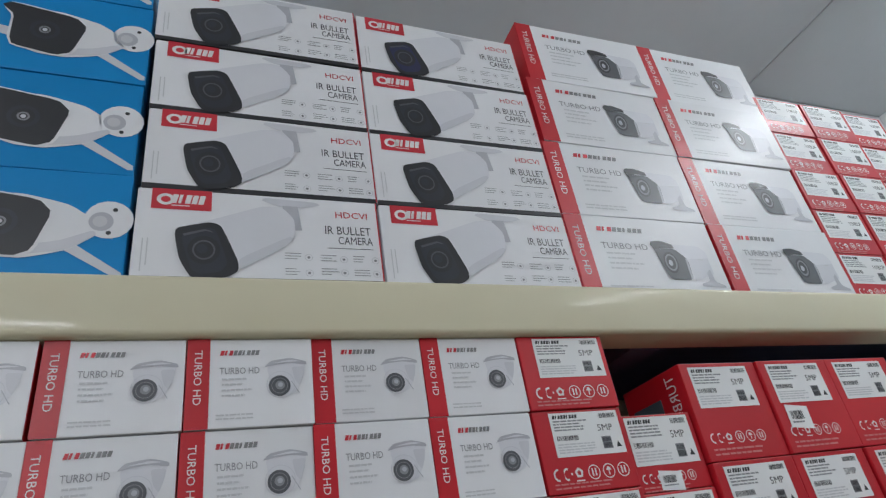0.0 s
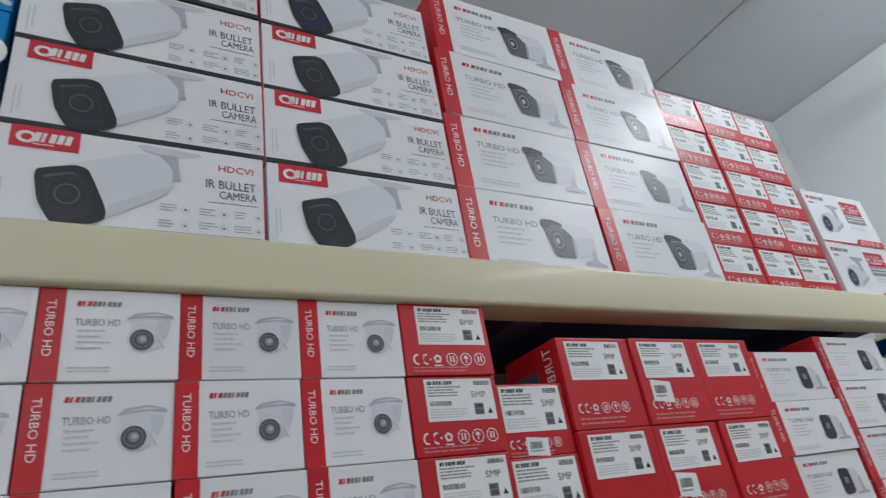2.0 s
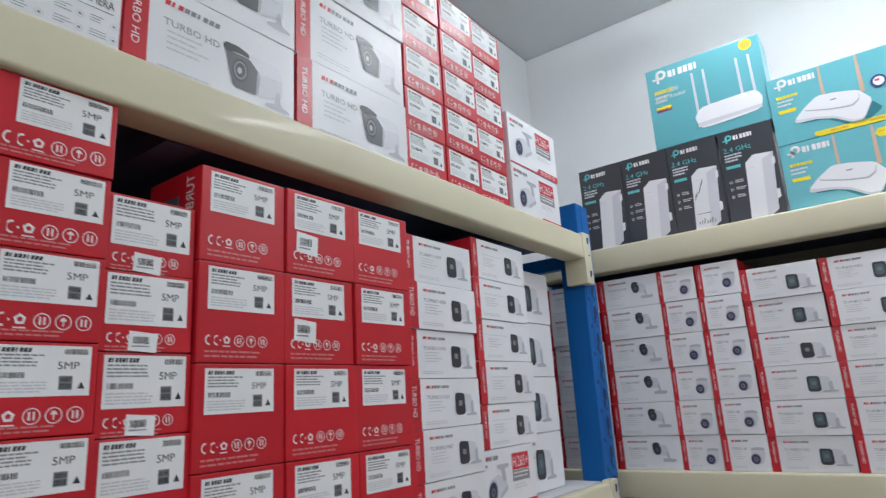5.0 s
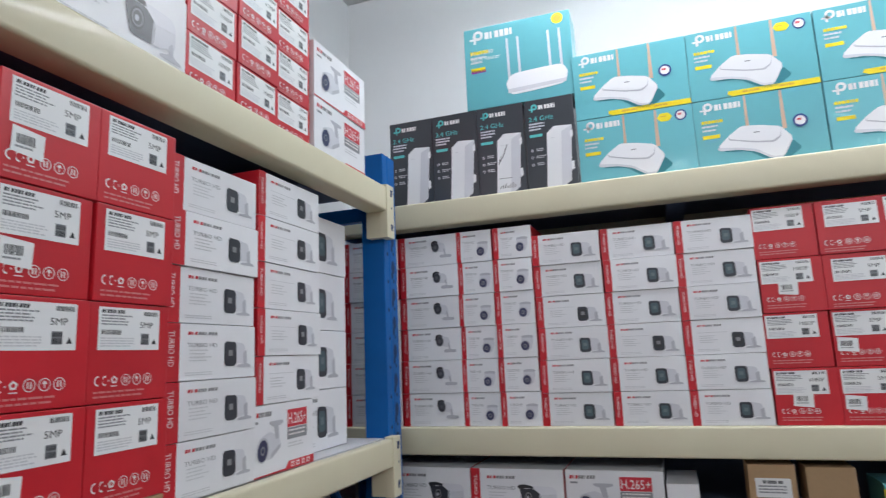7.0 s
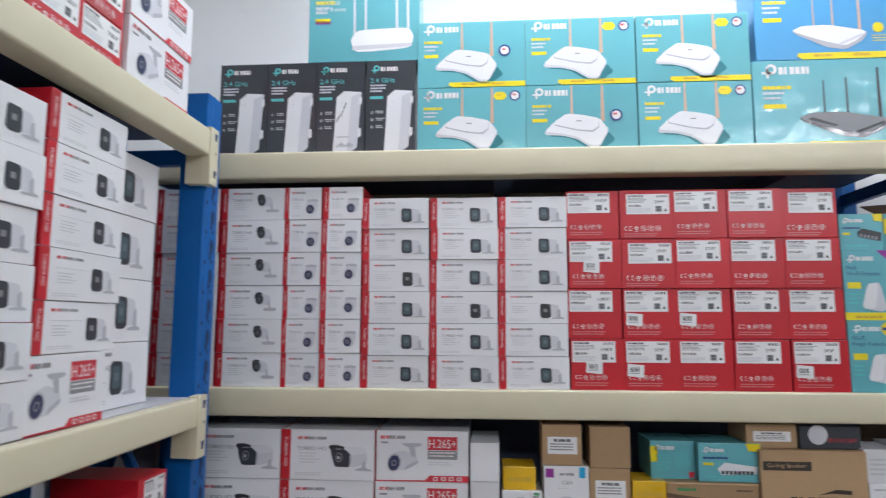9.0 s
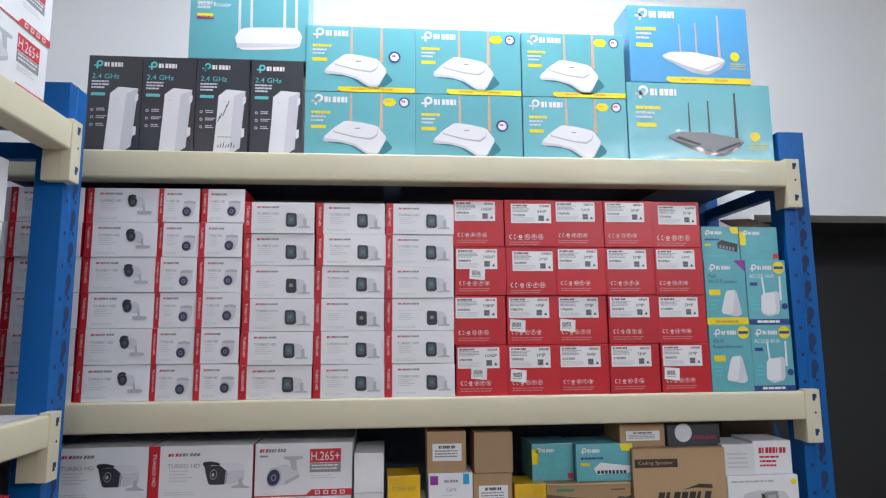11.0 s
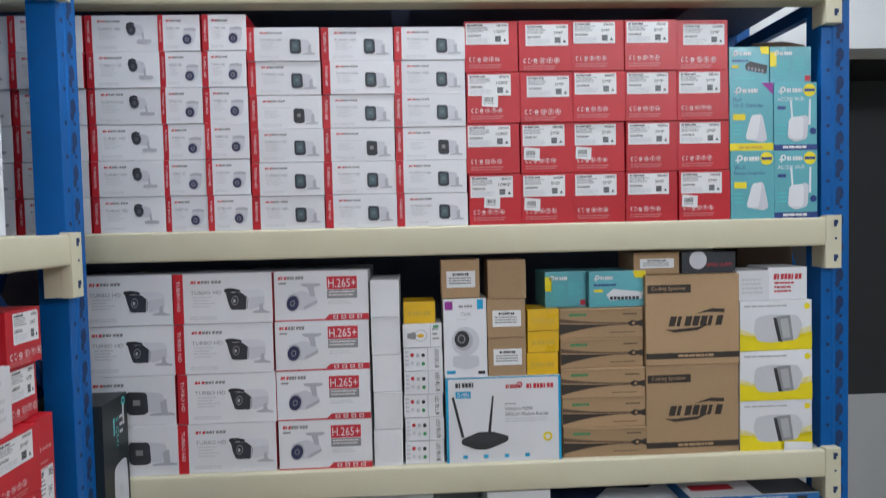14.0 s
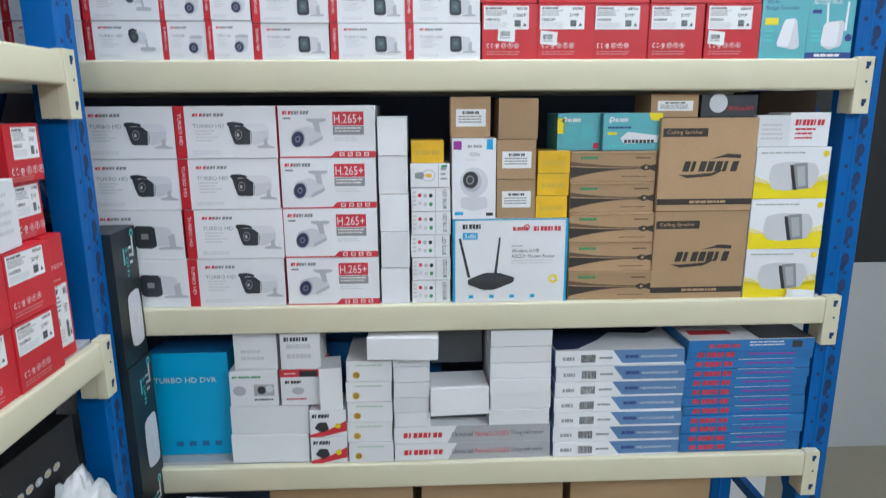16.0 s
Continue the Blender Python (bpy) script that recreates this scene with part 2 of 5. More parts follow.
# ---------------------------------------------------------------- the racks
def slots(post, w, height, at):
    """Keyhole slots and round holes down the front of a post."""
    for k in range(int(height / 0.0585) - 1):
        z = 0.05 + k * 0.0585
        bm = bmesh.new()
        u = w * 0.66
        for r, dz, n in ((0.0100, 0.0, 12), (0.0062, -0.018, 8)):
            ring = [bm.verts.new((u + r * math.cos(2 * math.pi * i / n) * 0.85 + dz * 0.25, -0.0006, z + dz + r * math.sin(2 * math.pi * i / n) * 1.45)) for i in range(n)]
            bm.faces.new(ring)
        for du, dz, r in ((-0.42, 0.026, 0.0044), (0.04, 0.029, 0.0042)):
            ring = [bm.verts.new((u + w * du + r * math.cos(2 * math.pi * i / 8), -0.0006, z + dz + r * math.sin(2 * math.pi * i / 8))) for i in range(8)]
            bm.faces.new(ring)
        for f in bm.faces:
            if f.normal.y > 0:
                f.normal_flip()
        part("slot", bm, HOLE, post)


def rack(name, m, length, levels, depth, label, bh=0.060, reach=0.030):
    """A boltless rack: local x along its front, y into its depth, front of the posts at y = 0."""
    top = 1.988
    r = empty(name, m)
    pw = 0.062
    for x in (0, length - pw):
        for y, d in ((0.0, 1), (depth - 0.05, 0)):
            post = empty("upright")
            post.parent = r
            post.location = (x, y, 0)
            # a lipped channel, one bent sheet
            out = [(0.012, 0.05), (0, 0.05), (0, 0.001), (0.001, 0), (0.022, 0), (0.024, -0.0015), (0.028, -0.0015), (0.030, 0), (pw - 0.001, 0), (pw, 0.001), (pw, 0.05), (pw - 0.012, 0.05)]
            inn = [(pw - 0.012, 0.047), (pw - 0.003, 0.047), (pw - 0.003, 0.003), (0.003, 0.003), (0.003, 0.047), (0.012, 0.047)]
            bm = bmesh.new()
            rings = [[bm.verts.new((px, py, pz)) for px, py in out + inn] for pz in (0.004, top)]
            n = len(rings[0])
            for i in range(n):
                bm.faces.new((rings[0][i], rings[0][(i + 1) % n], rings[1][(i + 1) % n], rings[1][i]))
            bm.faces.new(rings[1])
            bmesh.ops.recalc_face_normals(bm, faces=bm.faces[:])
            part("channel", bm, STEEL, post)
            block("foot_plate", -0.01, -0.01, 0, pw + 0.01, 0.06, 0.004, ZINC, post)
            if d:
                slots(post, pw, top, x)
        for z in (0.25, 1.0, 1.85):
            block("brace", x + 0.02, 0.05, z, x + 0.04, depth - 0.05, z + 0.03, STEEL, r)
        bm = bmesh.new()
        for z in (0.32, 1.1):
            a, b = Vector((x + 0.03, 0.04, z)), Vector((x + 0.03, depth - 0.04, z + 0.6))
            vs = [bm.verts.new(p) for p in (a + Vector((-0.008, 0, -0.015)), a + Vector((0.008, 0, -0.015)), a + Vector((0.008, 0, 0.015)), a + Vector((-0.008, 0, 0.015)),
                                            b + Vector((-0.008, 0, -0.015)), b + Vector((0.008, 0, -0.015)), b + Vector((0.008, 0, 0.015)), b + Vector((-0.008, 0, 0.015)))]
            for q in ((0, 1, 5, 4), (1, 2, 6, 5), (2, 3, 7, 6), (3, 0, 4, 7)):
                bm.faces.new([vs[i] for i in q])
        part("diagonal_brace", bm, STEEL, r)
    for z in levels:
        for y in (-0.017, depth - 0.04):
            front = y < 0.1
            beam = empty("beam")
            beam.parent = r
            beam.location = (0, y, z)
            bm = bmesh.new()
            # a boxed beam with a recessed step along its top
            arc = [(0.005 - 0.005 * math.cos(q * math.pi / 8), -0.005 + 0.005 * math.sin(q * math.pi / 8)) for q in range(5)]
            prof = [(py, -bh - pz) for py, pz in arc[::-1]] + arc + [(0.016, 0.0), (0.016, -0.014), (0.044, -0.014), (0.044, -bh)]
            x0, x1 = 0.036, length - reach - 0.006
            ends = [[bm.verts.new((x, p[0], p[1])) for p in prof] for x in (x0, x1)]
            n = len(prof)
            for i in range(n):
                bm.faces.new((ends[0][i], ends[0][(i + 1) % n], ends[1][(i + 1) % n], ends[1][i]))
            bm.faces.new(ends[0][::-1])
            bm.faces.new(ends[1])
            bmesh.ops.recalc_face_normals(bm, faces=bm.faces[:])
            for fc in bm.faces:
                fc.smooth = len(fc.verts) == 4
            tube = part("tube", bm, CREAM, beam)
            tube.data.set_sharp_from_angle(angle=radians(40))
            if front:
                for x0, x1 in ((0.030, 0.064), (length - reach - 0.034, length - reach)):
                    bm = bmesh.new()
                    brick(bm, x0, -0.0025, -0.108, x1, 0.0165, 0.004, 0.0015)
                    brick(bm, x0 + 0.001, 0.0165, -0.107, x1 - 0.001, 0.046, -bh - 0.0005)
                    plate = part("end_plate", bm, CREAM, beam)
                    u = (x0 + x1) / 2 + (0.004 if x0 > 1 else -0.004)
                    for dz in (-0.012, -0.085):
                        bm = bmesh.new()
                        brick(bm, u - 0.004, -0.0032, dz - 0.008, u + 0.002, -0.0022, dz + 0.006)
                        brick(bm, u + 0.002, -0.0032, dz - 0.002, u + 0.005, -0.0022, dz + 0.006)
                        part("hook_slot", bm, HOLE, plate)
                    bm = bmesh.new()
                    bmesh.ops.create_circle(bm, cap_ends=True, radius=0.0026, segments=10, matrix=pose(u, -0.0032, -0.045, 90))
                    part("rivet_hole", bm, HOLE, plate)
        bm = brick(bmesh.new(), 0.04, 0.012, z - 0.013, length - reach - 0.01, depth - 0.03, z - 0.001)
        # downward faces get the navy, shade under the shelf put into the colour
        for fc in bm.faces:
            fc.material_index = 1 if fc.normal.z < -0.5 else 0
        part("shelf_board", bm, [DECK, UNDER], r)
        for k in range(3):
            x = 0.3 + k * (length - 0.6) / 2
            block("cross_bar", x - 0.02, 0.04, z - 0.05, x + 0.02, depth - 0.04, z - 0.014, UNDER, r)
    return tagged(r, label, "rack", "storage racks")


A0, A1 = -0.335, 1.604
B0, B1 = -0.553, 1.347
rack_a = rack("storage_rack", pose(-0.184, A0, 0, 0, 0, 90), A1 - A0, (L1A, L2, L3, L4), 0.40, "blue and cream steel boltless rack full of boxes", 0.053, 0.050)
rack_b = rack("storage_rack", pose(B0, 1.729, 0), B1 - B0, (L1, L2, L3, L4), 0.44, "blue and cream steel boltless rack full of boxes")
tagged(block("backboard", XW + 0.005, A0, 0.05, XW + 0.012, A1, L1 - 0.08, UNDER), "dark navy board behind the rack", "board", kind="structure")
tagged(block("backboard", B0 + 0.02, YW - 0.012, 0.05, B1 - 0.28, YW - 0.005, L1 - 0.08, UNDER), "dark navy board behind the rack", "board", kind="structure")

# ---------------------------------------------------------------- boxes
JIT = random.Random(7)


def on_b(x, z, back=0.0, yaw=0.0):
    return pose(x, YB + back, z, 0, 0, yaw)


def on_a(y, z, back=0.0, yaw=0.0):
    return pose(XA - back, y, z, 0, 0, 90 + yaw)


class Kind:
    """A kind of box: built once with its prints, then copied. Local x along the front, y into the depth, z up."""

    def __init__(self, name, w, h, d, mats, label, category="box", group="", art=None):
        self.dims, self.first = (w, h, d), None
        self.name, self.mats, self.label, self.category, self.group, self.art = name, mats, label, category, group, art

    def make(self, at):
        if self.first:
            return copy_thing(self.first, at)
        w, h, d = self.dims
        ob = empty(self.name, at)
        front, side, top = (self.mats + self.mats[-1:] * 2)[:3] if isinstance(self.mats, list) else [self.mats] * 3
        bm = brick(bmesh.new(), 0.0004, 0, 0.0004, w - 0.0004, d, h - 0.0006, 0.0011)
        for f in bm.faces:
            nrm = f.normal
            f.material_index = 0 if nrm.y < -0.9 else 1 if abs(nrm.x) > 0.7 else 2 if abs(nrm.z) > 0.7 else 1
        part("carton", bm, [front, side, top], ob)
        if self.art:
            self.art(ob, w, h)
        self.first = tagged(ob, self.label, self.category, self.group)
        return ob


def stack(kind, side, u, z, rows, back=0.0, loose=0.0025, turn=0.5, gap=0.0):
    """Rows of one kind on top of one another; kind may be a list, from the bottom up."""
    for r in range(rows):
        k = kind[r % len(kind)] if isinstance(kind, list) else kind
        k.make(side(u + JIT.uniform(-loose, loose) * 0.6, z, back + JIT.uniform(-0.2, 1) * loose, JIT.uniform(-turn, turn)))
        z += k.dims[1] + gap
    return z

# ---------------------------------------------------------------- printing on boxes
GLYPHS = {}


def glyphs(s):
    """Flat outlines of a line of lettering, scaled to one by one."""
    if s not in GLYPHS:
        cu = bpy.data.curves.new("line", "FONT")
        cu.body, cu.resolution_u = s, 2
        ob = new("line", cu)
        bpy.context.view_layer.update()
        me = bpy.data.meshes.new_from_object(ob.evaluated_get(bpy.context.evaluated_depsgraph_get()))
        vs = [v.co.copy() for v in me.vertices]
        lo = Vector((min(v.x for v in vs), min(v.y for v in vs)))
        hi = Vector((max(v.x for v in vs), max(v.y for v in vs)))
        GLYPHS[s] = ([((v.x - lo.x) / (hi.x - lo.x), (v.y - lo.y) / (hi.y - lo.y)) for v in vs], [tuple(p.vertices) for p in me.polygons])
        bpy.data.objects.remove(ob)
        bpy.data.curves.remove(cu)
        bpy.data.meshes.remove(me)
    return GLYPHS[s]


class Art:
    """Flat print on the front of a box; places are shares of its width and height."""

    def __init__(self, w, h):
        self.w, self.h, self.v, self.f, self.m, self.mats = w, h, [], [], [], []

    def put(self, pts, faces, mat, layer):
        if mat not in self.mats:
            self.mats.append(mat)
        n = len(self.v)
        self.v += [(x, -0.0003 - 0.00014 * layer, z) for x, z in pts]
        self.f += [tuple(i + n for i in f) for f in faces]
        self.m += [self.mats.index(mat)] * len(faces)
        return self

    def poly(self, pts, mat, layer=0):
        pts = [(x * self.w, z * self.h) for x, z in pts]
        if sum(a[0] * b[1] - b[0] * a[1] for a, b in zip(pts, pts[1:] + pts[:1])) < 0:
            pts = pts[::-1]
        return self.put(pts, [tuple(range(len(pts)))], mat, layer)

    def rect(self, x0, z0, x1, z1, mat, layer=0):
        return self.poly([(x0, z0), (x1, z0), (x1, z1), (x0, z1)], mat, layer)

    def oval(self, x, z, r, mat, layer=0, q=1.0, n=18, turn=0.0, inner=0.0):
        """An oval of radius r (share of the height), q: width over height; a ring if inner is given."""
        c, s = math.cos(radians(turn)), math.sin(radians(turn))
        k = self.h / self.w

        def ring(rr):
            out = []
            for i in range(n):
                a, b = rr * q * math.cos(2 * math.pi * i / n), rr * math.sin(2 * math.pi * i / n)
                out.append(((x + (a * c - b * s) * k) * self.w, (z + a * s + b * c) * self.h))
            return out

        if not inner:
            return self.put(ring(r), [tuple(range(n))], mat, layer)
        return self.put(ring(r) + ring(inner), [(i, (i + 1) % n, n + (i + 1) % n, n + i) for i in range(n)], mat, layer)

    def soft(self, pts, mat, layer=0, rounds=2):
        """A polygon with its corners cut round."""
        for r in range(rounds):
            out = []
            c = (0.13, 0.27)[r % 2]
            d = 1 - c
            for a, b in zip(pts, pts[1:] + pts[:1]):
                out += [(a[0] * d + b[0] * c, a[1] * d + b[1] * c), (a[0] * c + b[0] * d, a[1] * c + b[1] * d)]
            pts = out
        return self.poly(pts, mat, layer)

    def text(self, s, x, z, w, h, mat, layer=1, turn=0):
        vs, fs = glyphs(s)
        if turn:
            pts = [((x + b * w) * self.w, (z + (1 - a) * h) * self.h) for a, b in vs]
        else:
            pts = [((x + a * w) * self.w, (z + b * h) * self.h) for a, b in vs]
        return self.put(pts, fs, mat, layer)

    def word(self, x, z, w, h, mat, n=8, layer=1, lean=0.25, mat2=None, cut=0):
        """A maker's mark as a row of plain leaning blocks."""
        k = self.h / self.w * h * lean
        for i in range(n):
            a, b = x + w * i / n, x + w * (i + (0.46 if i % 4 == 1 else 0.80)) / n
            self.poly([(a, z), (b, z), (b + k, z + h), (a + k, z + h)], mat2 if mat2 and i < cut else mat, layer)
        return self

    def bars(self, x, z, w, h, rows, mat, layer=1, seed=1, fill=0.45, ragged=0.35):
        """Small print that cannot be read: rows of short bars, from the top down."""
        rg = random.Random(seed)
        for r in range(rows):
            top = z + h * (1 - r / rows)
            at, end = x, x + w * (1 - rg.uniform(0, ragged))
            while at < end:
                b = min(end, at + w * rg.uniform(0.06, 0.22))
                self.rect(at, top - h / rows * fill, b, top, mat, layer)
                at = b + w * 0.022
        return self

    def code(self, x, z, w, h, mat, layer=1, seed=3):
        """A strip of upright bars."""
        rg = random.Random(seed)
        at = x
        while at < x + w:
            b = at + w * rg.uniform(0.015, 0.05)
            self.rect(at, z, min(b, x + w), z + h, mat, layer)
            at = b + w * rg.uniform(0.015, 0.04)
        return self

    def done(self, name, parent, label=""):
        me = bpy.data.meshes.new(name)
        me.from_pydata(self.v, [], self.f)
        for m in self.mats:
            me.materials.append(m)
        me.polygons.foreach_set("material_index", self.m)
        me.update()
        ob = new(name, me)
        ob.parent = parent
        if label:
            ob["label"] = label
        if name in ("handling_mark", "brand_mark", "lettering", "small_print", "price_tag", "label_sticker", "badge", "foot_band", "round_sticker", "print", "ink_note"):
            ob["kind"] = "stuff"
        return ob


# ---- pictures of goods, each within a frame x, z, w, h in shares of the front
def fit_in(a, x, z, w, h):
    return lambda *pts: [(x + p * w, z + q * h) for p, q in pts]


def longcam_cam(a, lens):
    """A bullet camera that looks down to one side, with its mount above."""
    a.soft([(0.485, 0.93), (0.50, 0.965), (0.725, 0.945), (0.74, 0.91), (0.66, 0.865), (0.56, 0.865)], SHELL, 2)
    a.poly([(0.575, 0.88), (0.64, 0.88), (0.655, 0.60), (0.615, 0.59), (0.61, 0.72), (0.575, 0.80)], SHELL2, 3)
    a.soft([(0.15, 0.56), (0.28, 0.66), (0.49, 0.86), (0.575, 0.86), (0.625, 0.72), (0.625, 0.52), (0.585, 0.42), (0.40, 0.13), (0.26, 0.2)], BODY, 4)
    a.soft([(0.39, 0.12), (0.585, 0.40), (0.62, 0.50), (0.60, 0.52), (0.40, 0.26)], SHELL, 5, 1)
    a.soft([(0.15, 0.49), (0.155, 0.56), (0.28, 0.64), (0.325, 0.61), (0.395, 0.22), (0.395, 0.12), (0.36, 0.06), (0.255, 0.015), (0.215, 0.05), (0.17, 0.24)], DARK, 6)
    a.soft([(0.17, 0.49), (0.275, 0.575), (0.305, 0.555), (0.355, 0.20), (0.33, 0.11), (0.25, 0.075), (0.215, 0.13)], lens, 7)
    a.oval(0.262, 0.33, 0.15, DARK, 8, 0.95)
    a.oval(0.262, 0.33, 0.105, DOMEINK, 9, 0.95, inner=0.088)
    a.oval(0.255, 0.34, 0.05, GLASS, 9, 0.95)
    a.poly([(0.185, 0.47), (0.265, 0.535), (0.295, 0.52), (0.285, 0.54), (0.262, 0.555), (0.18, 0.495)], DOMEINK, 9)


def hood_bullet(a, x, z, w, h, lens=GLASS):
    """A long housing seen from its front corner: dark face, small peak, pale body and a foot behind."""
    f = fit_in(a, x, z, w, h)
    a.soft(f((0.19, 0.95), (0.80, 0.93), (0.89, 0.78), (0.89, 0.30), (0.55, 0.13), (0.30, 0.5)), BODY, 1, 1)
    a.poly(f((0.53, 0.62), (0.88, 0.66), (0.88, 0.30), (0.54, 0.14)), SHELL, 2)
    a.soft(f((0.77, 0.32), (0.84, 0.42), (0.86, 0.13), (1.0, 0.05), (1.0, 0.0), (0.62, 0.02), (0.62, 0.08), (0.77, 0.14)), SHELL2, 3, 1)
    a.soft(f((0.04, 0.84), (0.10, 0.83), (0.37, 0.84), (0.535, 0.61), (0.51, 0.15), (0.15, 0.15), (0.09, 0.45)), lens, 4, 1)
    a.poly(f((0.475, 0.17), (0.505, 0.17), (0.525, 0.60), (0.495, 0.64)), SHELL2, 5)
    a.soft(f((0.0, 0.90), (0.03, 0.985), (0.19, 1.0), (0.36, 0.93), (0.37, 0.84), (0.20, 0.86), (0.05, 0.80)), DARK, 6, 1)
    a.oval(x + w * 0.24, z + h * 0.52, h * 0.24, DARK, 6, 0.72, turn=-8)
    a.oval(x + w * 0.24, z + h * 0.52, h * 0.19, GREY, 7, 0.72, turn=-8, inner=h * 0.15)
    a.oval(x + w * 0.23, z + h * 0.51, h * 0.07, SHELL2, 7, 0.72, turn=-8)
    a.rect(x + 0.70 * w, z + 0.60 * h, x + 0.79 * w, z + 0.63 * h, PALE, 3)


def turret_cam(a, x, z, w, h, dark=DOMEINK):
    """A white turret: a flat mounting plate above, a ball below with a dark eye."""
    f = fit_in(a, x, z, w, h)
    a.soft(f((0.0, 0.80), (0.15, 0.90), (0.98, 0.90), (0.95, 0.70), (0.85, 0.35), (0.7, 0.10), (0.35, 0.0), (0.1, 0.15), (0.06, 0.5)), BODY, 1)
    a.soft(f((0.62, 0.80), (0.96, 0.80), (0.92, 0.55), (0.82, 0.30), (0.70, 0.45)), SHELL, 2, 1)
    a.soft(f((-0.08, 0.80), (0.10, 0.97), (0.6, 1.04), (1.0, 0.94), (1.02, 0.84), (0.60, 0.90), (0.2, 0.86)), SHELL2, 3)
    a.soft(f((0.10, 0.90), (0.6, 0.985), (0.9, 0.94), (0.6, 0.93)), BODY, 4, 1)
    a.oval(x + w * 0.34, z + h * 0.34, h * 0.35, SHELL, 4, inner=h * 0.335)
    a.oval(x + w * 0.31, z + h * 0.31, h * 0.265, dark, 5)
    a.oval(x + w * 0.31, z + h * 0.31, h * 0.20, GREY, 6, inner=h * 0.185)
    a.oval(x + w * 0.32, z + h * 0.32, h * 0.115, GREY, 6)
    a.oval(x + w * 0.33, z + h * 0.33, h * 0.06, SHELL2, 7)
    a.poly(f((0.60, 0.42), (0.62, 0.42), (0.82, 0.10), (0.80, 0.09)), SHELL2, 4)


def mini_cam(a, x, z, w, h, face=GREEN):
    f = fit_in(a, x, z, w, h)
    a.soft(f((0.35, 0.95), (0.8, 0.85), (0.86, 0.45), (0.8, 0.12), (0.35, 0.1)), SHELL, 1, 1)
    a.poly(f((0.74, 0.5), (0.88, 0.62), (0.9, 0.1), (1.05, 0.05), (1.05, -0.03), (0.5, -0.03), (0.52, 0.05), (0.76, 0.1)), SHELL2, 2)
    a.soft(f((0.0, 0.95), (0.46, 0.92), (0.48, 0.12), (0.38, 0.02), (0.08, 0.02), (0.0, 0.15)), GLASS, 3, 1)
    a.soft(f((0.08, 0.82), (0.37, 0.8), (0.38, 0.2), (0.08, 0.18)), face, 4, 1)
    a.rect(x + 0.15 * w, z + 0.4 * h, x + 0.31 * w, z + 0.62 * h, MARK if face in (DARK, GLASS) else SLATEINK, 5)


def tube_cam(a, x, z, w, h):
    f = fit_in(a, x, z, w, h)
    a.soft(f((0.1, 0.95), (0.65, 0.85), (0.74, 0.5), (0.62, 0.3), (0.25, 0.38)), SHELL, 1)
    a.poly(f((0.62, 0.5), (0.7, 0.5), (0.74, 0.18), (0.66, 0.15)), SHELL2, 2)
    a.soft(f((0.42, 0.12), (0.5, 0.18), (1.0, 0.16), (1.02, 0.05), (0.95, 0.0), (0.45, 0.0)), SHELL2, 3, 1)
    a.soft(f((0.0, 0.7), (0.04, 0.95), (0.2, 1.02), (0.36, 0.95), (0.34, 0.86), (0.2, 0.9), (0.1, 0.82), (0.06, 0.62)), DARK, 4, 1)
    a.oval(x + w * 0.22, z + h * 0.63, h * 0.29, GREY, 3, 0.8)
    a.oval(x + w * 0.22, z + h * 0.63, h * 0.25, GLASS, 5, 0.8)
    a.oval(x + w * 0.22, z + h * 0.63, h * 0.12, DOMEINK, 6, 0.8)


def ball_cam(a, x, z, w, h):
    """A small white dome with a dark eye turned down to one side."""
    f = fit_in(a, x, z, w, h)
    a.soft(f((0.10, 0.95), (0.35, 1.0), (0.95, 0.97), (1.0, 0.6), (0.85, 0.15), (0.5, 0.0), (0.2, 0.12), (0.05, 0.5)), SHELL, 1)
    a.soft(f((0.06, 0.86), (0.12, 0.99), (0.6, 1.04), (1.0, 0.98), (1.0, 0.84), (0.5, 0.86)), SHELL2, 2)
    a.oval(x + w * 0.36, z + h * 0.36, h * 0.34, SHELL2, 3, 0.9)
    a.oval(x + w * 0.33, z + h * 0.34, h * 0.29, NIGHT, 4, 0.9)
    a.oval(x + w * 0.33, z + h * 0.34, h * 0.13, GREY, 5, 0.9, inner=h * 0.08)


def cone_cam(a, x, z, w, h):
    f = fit_in(a, x, z, w, h)
    a.soft(f((0.08, 0.62), (0.55, 0.80), (0.92, 0.52), (0.94, 0.30), (0.55, 0.03), (0.25, 0.05)), SHELL, 1)
    a.soft(f((0.55, 0.03), (0.94, 0.30), (0.93, 0.42), (0.56, 0.18)), SHELL2, 2, 1)
    a.poly(f((0.66, 0.95), (0.84, 0.95), (0.88, 0.55), (0.74, 0.56)), SHELL2, 2)
    a.soft(f((0.50, 0.99), (0.5, 1.06), (1.02, 1.06), (1.04, 0.98), (0.9, 0.92), (0.62, 0.92)), SHELL2, 3, 1)
    a.oval(x + w * 0.26, z + h * 0.32, h * 0.34, SHELL2, 3, 0.78, turn=-15)
    a.oval(x + w * 0.25, z + h * 0.31, h * 0.29, NIGHT, 4, 0.78, turn=-15)
    a.oval(x + w * 0.25, z + h * 0.31, h * 0.12, GREY, 5, 0.78, turn=-15, inner=h * 0.08)


